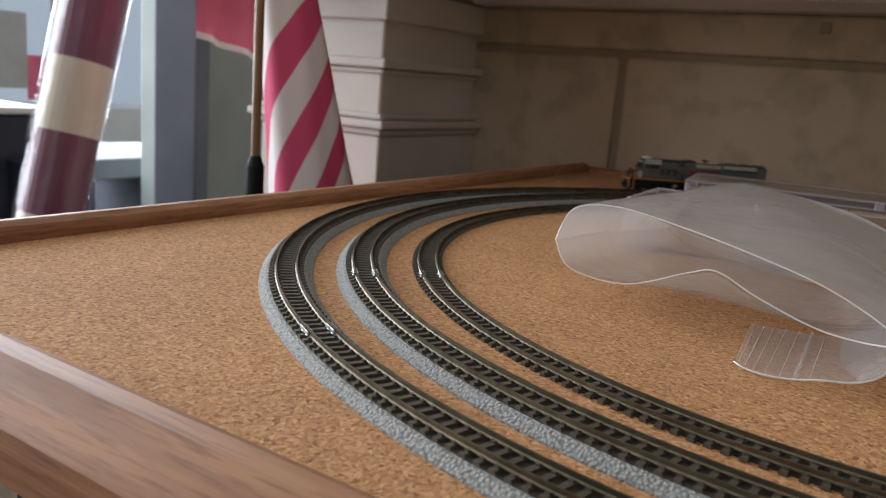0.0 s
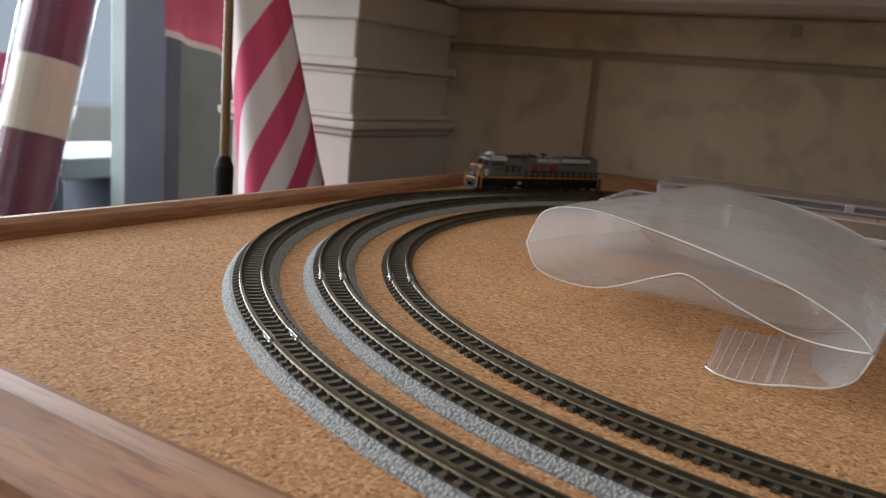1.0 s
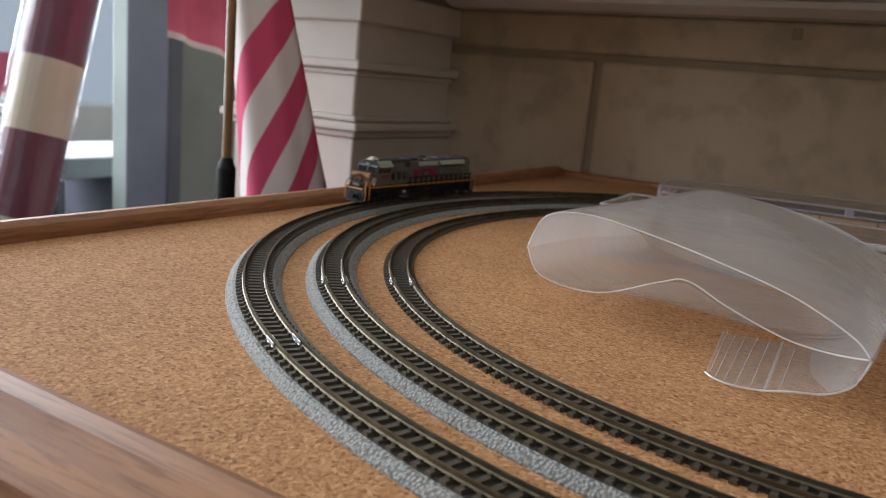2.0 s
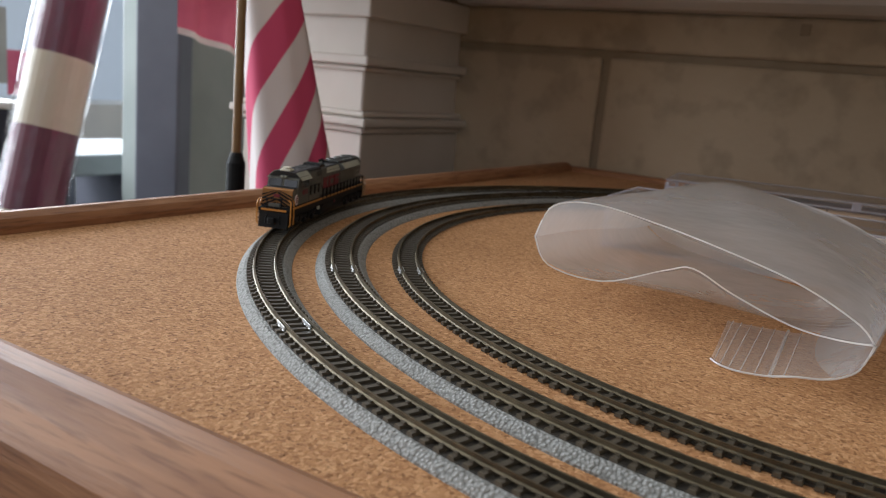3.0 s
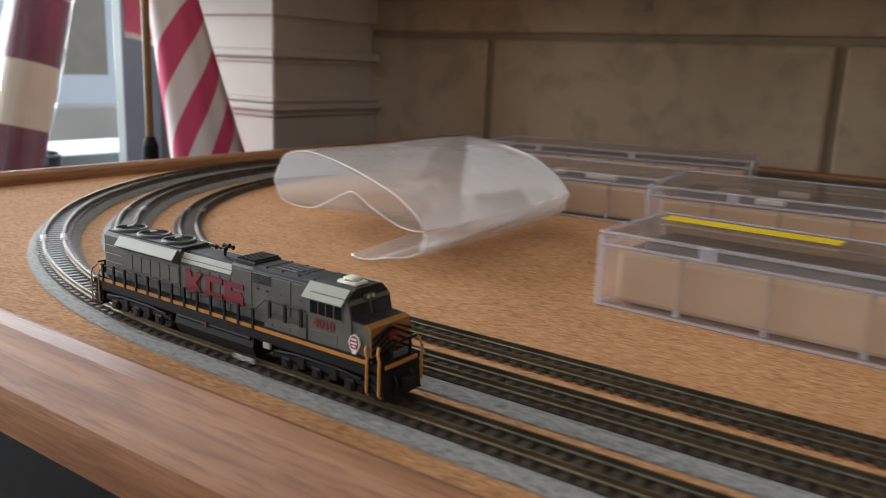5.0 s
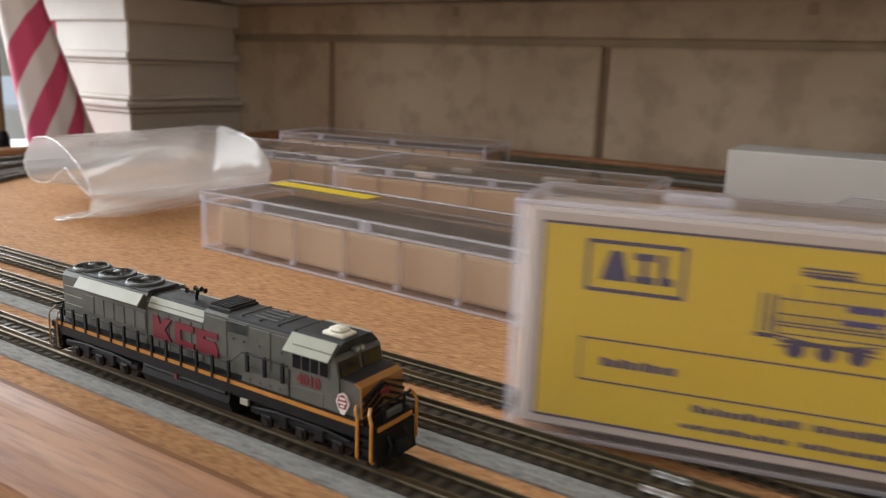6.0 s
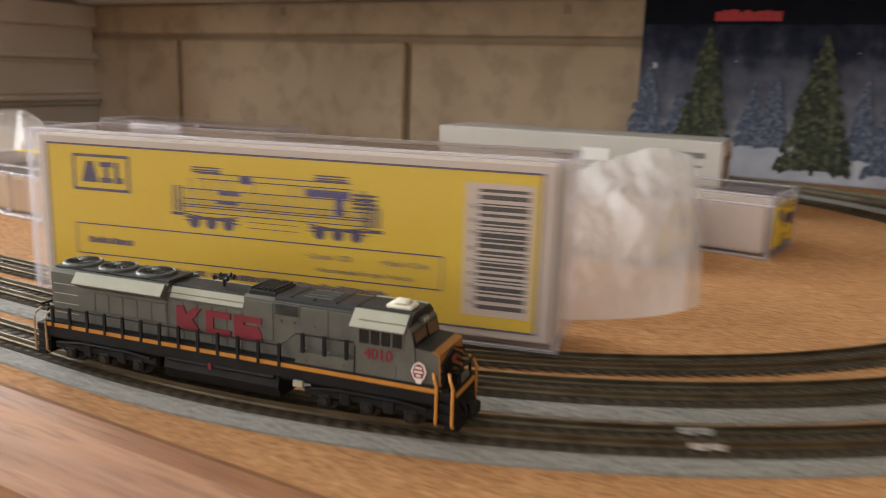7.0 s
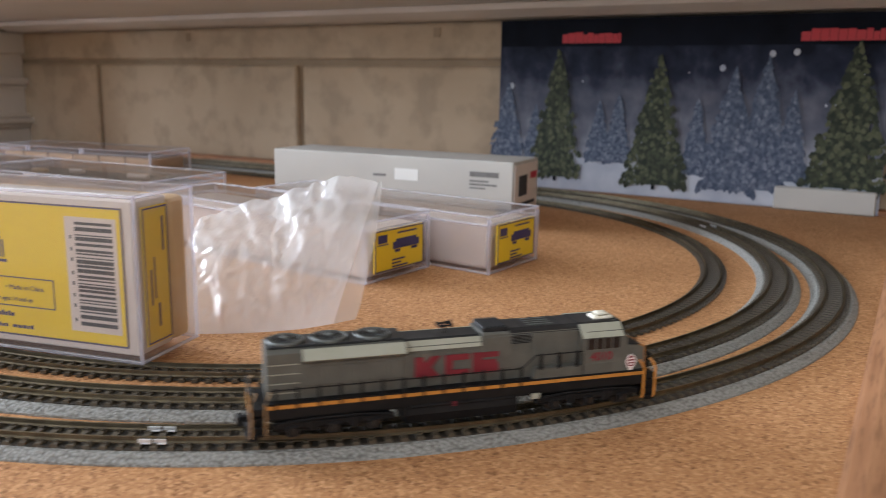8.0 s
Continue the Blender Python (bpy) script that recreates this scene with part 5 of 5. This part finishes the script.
def crumpled_bag():
    """A crumpled film bag that leans from the cork over the end of a case: two sheets and a flat clear margin."""
    b = thing("film_bag", pose(0, 0, 0), "crumpled clear film bag leaning over a plastic case", "plastic bag")
    low = [(0.3600, -0.1570, 0.0006), (0.3730, -0.1475, 0.0006), (0.3860, -0.1375, 0.0006), (0.3970, -0.1255, 0.0006), (0.4035, -0.1140, 0.0008)]
    high = [(0.3320, -0.1050, 0.0280), (0.3460, -0.0950, 0.0345), (0.3620, -0.0850, 0.0390), (0.3770, -0.0780, 0.0455), (0.3915, -0.0705, 0.0440)]
    for k in range(2):
        bm = bmesh.new()
        rows = []
        for j in range(49):
            v = j / 48
            r = []
            for i in range(57):
                u = i / 56
                p = lerp_curve(low, u).lerp(lerp_curve(high, u), v)
                # sags back against the case, then rises above it
                out = Vector((0.55, -0.75, 0.35))
                fold = 0.0050 * noise.noise(Vector((u * 8 + 2.5 * v + k * 7, v * 2.2, 1.3)))
                fine = 0.0034 * (0.5 - abs(noise.noise(Vector((u * 13 + 4 * v, v * 5 + k * 5, 4.1)))))
                fine += 0.0016 * (0.5 - abs(noise.noise(Vector((u * 26 - 7 * v, v * 11 + k * 3, 8.7)))))
                hold = min(1, 5 * v + 0.1) * min(1, 7 * (1 - u) + 0.05)
                p += out * ((fold + fine) * hold - 0.0045 * k * math.sin(math.pi * v) + 0.0035 * math.sin(math.pi * v))
                p.z = max(p.z + 0.0022 * noise.noise(Vector((u * 9, k, 3))) * v, 0.0006)
                r.append(p)
            rows.append(r)
        sheet(bm, rows)
        part("film_sheet", bm, M_CRUMPLE, b, smooth=True)
    bm = bmesh.new()
    sheet(bm, [[lerp_curve(low, 1).lerp(lerp_curve(high, 1), j / 12) + Vector((0.0030, 0.0085, 0)) * (i / 4) * (1 - 0.8 * (j / 12) ** 2) + Vector((0, 0, 0.0010 * math.sin(i + j))) * (j > 0) for i in range(5)] for j in range(13)])
    part("flat_margin", bm, M_ZIP, b, "flat clear margin", True)


zip_bag()
crumpled_bag()


# ---------------------------------------------------------------- winter poster
def poster():
    """A flat printed card that stands against the wall at the end of the board; x along it, z up."""
    w, h = 0.34, 0.142
    p = thing("winter_poster", pose(0.268, 0.2790, 0.0005, 0, 0, 0) @ Matrix.Diagonal((0.832, 1, 0.926, 1)), "printed card backdrop of snowy fir trees at dusk", "poster")
    part("card", box(bmesh.new(), 0, w, 0, 0.003, 0, h), M_POSTER, p)
    part("night_band", box(bmesh.new(), 0, w, -0.0003, 0, h - 0.022, h), M_NIGHT, p)
    bm = bmesh.new()
    top = [(w * i / 60, 0.027 + 0.006 * noise.noise(Vector((i * 0.35, 0, 0))) + 0.003 * math.sin(i * 0.55)) for i in range(61)]
    prism(bm, [(0, 0.001), *top, (w, 0.001)], -0.0004, 0, "y")
    part("snow", bm, M_SNOW, p)

    def tree(x, width, base, tip, dark, light, y, share):
        """A printed fir: a dark core and many drooping boughs, some of them paler."""
        rng = random.Random(int(x * 1e4))
        lists = (bmesh.new(), bmesh.new())
        tiers = 30
        for i in range(tiers):
            f = i / tiers
            half = width * 0.5 * (1 - f) ** 0.8 * rng.uniform(0.80, 1.12)
            z = base + (tip - base) * f
            step = (tip - base) / tiers
            n = max(2, int(14 * (1 - f)) + 2)
            for k in range(n):
                u = (k + rng.uniform(0.1, 0.9)) / n * 2 - 1
                px, pz = x + half * u, z + step * (1.6 - 1.5 * abs(u)) + rng.uniform(-0.5, 0.5) * step
                wd, tall = half * 1.3 / n + 0.0009, step * rng.uniform(0.9, 2.0)
                side = 0.0012 * (1 if u > 0 else -1)
                pale = rng.random() < share
                b = lists[pale]
                yy = y - (0.0003 if pale else 0.0001) - 0.00015 * rng.random()
                if pale:
                    wd, tall = wd * 0.7, tall * 0.55
                b.faces.new([b.verts.new(q) for q in ((px - wd, yy, pz - tall * 0.45), (px + side, yy, pz - tall), (px + wd, yy, pz - tall * 0.4), (px + wd * 0.3, yy, pz + tall * 0.6), (px - wd * 0.4, yy, pz + tall * 0.5))])
        core = [(x - width * 0.30, base), (x + width * 0.30, base), (x + width * 0.05, base + (tip - base) * 0.8), (x, tip), (x - width * 0.05, base + (tip - base) * 0.8)]
        prism(lists[0], core, y - 0.0001, y, "y")
        part("printed_tree", lists[0], dark, p)
        tagged(part("printed_bough", lists[1], light, p), kind="stuff")
    for x, wd, base, tip in ((0.010, 0.040, 0.020, 0.088), (0.040, 0.024, 0.024, 0.070), (0.104, 0.026, 0.026, 0.074), (0.122, 0.028, 0.026, 0.080), (0.193, 0.026, 0.020, 0.078), (0.222, 0.050, 0.010, 0.100), (0.248, 0.044, 0.012, 0.108), (0.270, 0.030, 0.020, 0.085)):
        tree(x, wd, base, tip, M_FROST, M_RIME, -0.0006, 0.22)
    for x, wd, base, tip in ((0.062, 0.052, 0.011, 0.116), (0.158, 0.056, 0.010, 0.110), (0.314, 0.062, 0.018, 0.120)):
        tree(x, wd, base, tip, M_PINE, M_BOUGH, -0.0014, 0.34)
        part("printed_trunk", box(bmesh.new(), x - 0.0016, x + 0.0016, -0.0012, -0.0008, base - 0.004, base + 0.002), M_NIGHT, p)
    for x0, x1 in ((0.064, 0.120), (0.270, 0.339)):
        bm = bmesh.new()
        x = x0
        while x < x1:
            wd = random.uniform(0.004, 0.007)
            box(bm, x, min(x + wd, x1), -0.0006, -0.0003, h - 0.0195, h - 0.0195 + random.uniform(0.006, 0.009))
            x += wd + 0.0004
        part("red_print", bm, M_LOGO, p, "red printed emblem")
    random.seed(5)
    for i in range(16):
        x, z, r = random.uniform(0.004, w - 0.004), random.uniform(0.06, h - 0.024), random.uniform(0.0005, 0.0011) if i > 4 else 0.0026
        part("printed_flake", lathe(bmesh.new(), [(0.0001, -0.0002), (r, -0.0002), (r, 0), (0.0001, 0)], 8, (x, -0.0004, z), "y"), M_SNOW, p)
    part("white_foot", box(bmesh.new(), 0.262, 0.338, -0.007, -0.0014, 0, 0.017, 0.001), M_WCARD, p, "white card foot")


poster()


# ---------------------------------------------------------------- things beyond the left end of the board
def striped(name, bands, a, b):
    """Helical bands of two colours by the object's own coordinates; bands: (pitch, turns)."""
    m = mat(name, a, 0.75, bump=0.25, bump_scale=700)
    n, l = m.node_tree.nodes, m.node_tree.links
    tc = n.new("ShaderNodeTexCoord")
    sp = n.new("ShaderNodeSeparateXYZ")
    l.new(tc.outputs["Object"], sp.inputs[0])
    at = n.new("ShaderNodeMath")
    at.operation = "ARCTAN2"
    l.new(sp.outputs["Y"], at.inputs[0]), l.new(sp.outputs["X"], at.inputs[1])
    k = n.new("ShaderNodeMath")
    k.operation = "MULTIPLY_ADD"
    k.inputs[1].default_value = bands[1] / math.tau
    l.new(at.outputs[0], k.inputs[0])
    z = n.new("ShaderNodeMath")
    z.operation = "MULTIPLY"
    z.inputs[1].default_value = 1 / bands[0]
    l.new(sp.outputs["Z"], z.inputs[0])
    l.new(z.outputs[0], k.inputs[2])
    fr = n.new("ShaderNodeMath")
    fr.operation = "FRACT"
    l.new(k.outputs[0], fr.inputs[0])
    st = n.new("ShaderNodeValToRGB")
    e = st.color_ramp.elements
    e[0].position, e[0].color = 0.49, (*a, 1)
    e[1].position, e[1].color = 0.51, (*b, 1)
    l.new(fr.outputs[0], st.inputs["Fac"])
    l.new(st.outputs["Color"], n["Principled BSDF"].inputs["Base Color"])
    return m


M_STRIPE = striped("striped_cloth", (0.075, -6.0), (0.72, 0.085, 0.19), (0.88, 0.79, 0.77))


def furled_flag():
    f = thing("furled_flag", pose(-0.402, 0.084, -0.75), "red and white striped flag furled round a pole", "flag")
    bm = bmesh.new()
    rings = []
    for j in range(40):
        z = 0.60 + 0.46 * j / 39
        zz = z - 0.75
        r = 0.0315 - (zz + 0.02) * 0.090
        r = min(max(r, 0.012), 0.036)
        lean = -(zz + 0.02) * 0.24
        ring = []
        for k in range(48):
            a = k * math.tau / 48
            rr = r * (1 + 0.05 * math.sin(3 * a + 7 * z) + 0.03 * math.sin(7 * a - 9 * z))
            ring.append(bm.verts.new((rr * math.cos(a), rr * math.sin(a) + lean, z)))
        rings.append(ring)
    for a, b in zip(rings, rings[1:]):
        for k in range(48):
            bm.faces.new((a[k], a[(k + 1) % 48], b[(k + 1) % 48], b[k]))
    bm.faces.new(rings[0]), bm.faces.new(rings[-1])
    bmesh.ops.recalc_face_normals(bm, faces=bm.faces[:])
    part("cloth", bm, M_STRIPE, f, "striped furled cloth", True)
    part("pole_foot", lathe(bmesh.new(), [(0.09, 0), (0.09, 0.012), (0.03, 0.03), (0.012, 0.05), (0.012, 0.60)], 24), M_GOLD, f)
    g = thing("flag_pole", pose(-0.398, 0.024, -0.75), "slim brown pole with a black ferrule", "pole")
    part("shaft", lathe(bmesh.new(), [(0.0031, 0.745), (0.0031, 1.25), (0.002, 1.252)], 16), M_GOLD, g)
    part("ferrule", lathe(bmesh.new(), [(0.0060, 0.10), (0.0065, 0.11), (0.0062, 0.75), (0.0036, 0.757)], 16), M_BLACK, g, "black ferrule")
    part("foot", lathe(bmesh.new(), [(0.05, 0), (0.05, 0.01), (0.01, 0.03), (0.0060, 0.10)], 24), M_BLACK, g)
    # second, pinker flag hanging behind
    h = thing("hanging_flag", pose(-0.62, 0.205, -0.023), "pink cloth flag with a white hem", "flag")
    bm = bmesh.new()
    sheet(bm, [[(0.02 * math.sin(i * 0.7) * 0.3, -0.05 + 0.10 * i / 20, 0.36 - j / 12 * (0.245 + 0.02 * i / 20)) for i in range(21)] for j in range(13)])
    part("cloth", bm, M_FLAGR, h, "pink red cloth", True)
    bm = bmesh.new()
    sheet(bm, [[(0.02 * math.sin(i * 0.7) * 0.3 + 0.0006, -0.05 + 0.10 * i / 20, 0.36 - 0.245 - 0.02 * i / 20 - j * 0.006) for i in range(21)] for j in range(2)])
    part("hem", bm, M_FLAGW, h, "white hem", True)
    part("rod", tube(bmesh.new(), [(0, -0.07, 0.365), (0, 0.06, 0.365)], 0.004), M_GOLD, h)
    part("stand", tube(bmesh.new(), [(0, 0.058, 0.365), (0, 0.058, -0.75)], 0.005), M_GOLD, h)


def paper_roll():
    """A banded roll in clear wrap that leans at the left end."""
    p = thing("paper_roll", look((0, 0, 0), (0, 0, -1)), "maroon and cream banded roll wrapped in clear film", "roll")
    p.matrix_world = Matrix.Translation((-0.75, -0.070, -0.75)) @ pose(0, 0, 0, -13.5, 0, 0)
    r = 0.0300
    edges = [0.0, 0.52, 0.595, 0.672, 0.755, 0.827, 0.902, 0.98, 1.05]
    for i, (a, b) in enumerate(zip(edges, edges[1:])):
        part("band", lathe(bmesh.new(), [(r, a), (r, b)], 32), M_MAROON if i % 2 else M_CREAMP, p, smooth=False)
    bm = bmesh.new()
    rings = []
    for j in range(80):
        zz = 0.3 + 0.73 * j / 79
        ring = []
        for k in range(40):
            a = k * math.tau / 40
            rr = r + 0.0020 + 0.0025 * abs(noise.noise(Vector((math.cos(a) * 2, math.sin(a) * 2, zz * 22)))) + (0.005 * max(0, math.cos(a - 3.6)) ** 8)
            ring.append(bm.verts.new((rr * math.cos(a), rr * math.sin(a), zz)))
        rings.append(ring)
    for a, b in zip(rings, rings[1:]):
        for k in range(40):
            bm.faces.new((a[k], a[(k + 1) % 40], b[(k + 1) % 40], b[k]))
    part("wrap", bm, M_WRAP, p, "crinkled clear film", True)


def background():
    d = thing("slate_post", pose(-1.092, 0.517, -0.75, 0, 0, 28), "dark slate painted upright post", "post")
    part("post_body", box(bmesh.new(), -0.036, 0.036, -0.027, 0.027, 0, 2.44, 0.004, 2), M_POST, d)
    c = thing("tall_cabinet", pose(-1.16, 0.62, -0.75), "sage green tall cabinet beside the post", "cabinet")
    part("cabinet_body", box(bmesh.new(), -0.1, 0.06, -0.060, 0.10, 0, 1.00, 0.004, 2), M_PANEL, c)
    part("cabinet_top", box(bmesh.new(), -0.11, 0.07, -0.064, 0.11, 1.0005, 1.015, 0.003, 2), M_PANEL, c)
    n = thing("navy_crate", pose(-1.10, 0.20, -0.75), "navy blue crate with a pale top edge", "crate")
    part("crate_body", box(bmesh.new(), -0.1, 0.03, -0.14, 0.075, 0, 0.725, 0.004), M_NAVY, n)
    part("crate_rim", box(bmesh.new(), -0.102, 0.032, -0.142, 0.077, 0.7255, 0.735, 0.002), M_WHITE, n)
    n = thing("navy_bin", pose(-1.05, 0.265, -0.75), "low navy blue bin beside the crate", "bin")
    part("bin_body", lathe(bmesh.new(), [(0.040, 0), (0.050, 0.66), (0.052, 0.665), (0.048, 0.668), (0.038, 0.02)], 24), M_NAVY, n)
    s = thing("pale_bench", pose(-1.45, 0.60, -0.75), "low pale grey bench against the wall", "bench")
    part("bench_top", box(bmesh.new(), -0.15, 0.1, -0.25, 0.2, 0.58, 0.62, 0.003), M_BENCH, s)
    for y in (-0.10, 0.12):
        part("bench_leg", box(bmesh.new(), -0.15, 0.1, y - 0.03, y + 0.03, 0, 0.5795, 0.003), M_POST, s)
    # papers pinned in the window bay
    for k, (y, z, w, h, m) in enumerate(((0.80, 0.05, 0.16, 0.20, M_WCARD), (1.05, 0.12, 0.20, 0.24, M_WCARD), (0.93, -0.02, 0.10, 0.12, M_FLAGR))):
        q = thing("paper_sheet", pose(-2.195, y, z), "sheet of paper pinned beside the window", "paper", "pinned papers")
        part("sheet", box(bmesh.new(), 0, 0.002, -w / 2, w / 2, -h / 2, h / 2), m, q)


furled_flag()
paper_roll()
background()


# ---------------------------------------------------------------- what moves
RUN = [(0.0, 0.166), (1.0, 0.2665), (1.5, 0.3155), (3.0, 0.4780), (3.5, 0.5360), (4.0, 0.620), (5.5, 0.8678), (6.0, 0.9575), (6.5, 1.0355), (7.0, 1.1140), (7.5, 1.1955), (8.0, 1.2770)]


def run_at(t):
    for (a, x), (b, y) in zip(RUN, RUN[1:]):
        if t <= b:
            return x + (y - x) * (t - a) / (b - a)
    return RUN[-1][1]


def motions():
    rows = []
    for i in range(33):
        t = i * 0.25
        s = sum(run_at(min(max(t + d, 0), 8)) for d in (-0.3, -0.15, 0, 0.15, 0.3)) / 5 if 0.3 <= t <= 7.7 else run_at(t)
        f, r = OVAL_OUTER.at(s + 0.031)[0], OVAL_OUTER.at(s - 0.033)[0]
        d = f - r
        mid = (f * 0.033 + r * 0.031) / 0.064
        rows.append((t, Matrix.Translation((mid.x, mid.y, RAIL_TOP)) @ Matrix.Rotation(math.atan2(d.y, d.x), 4, "Z")))
    walk(LOCO, rows)


motions()
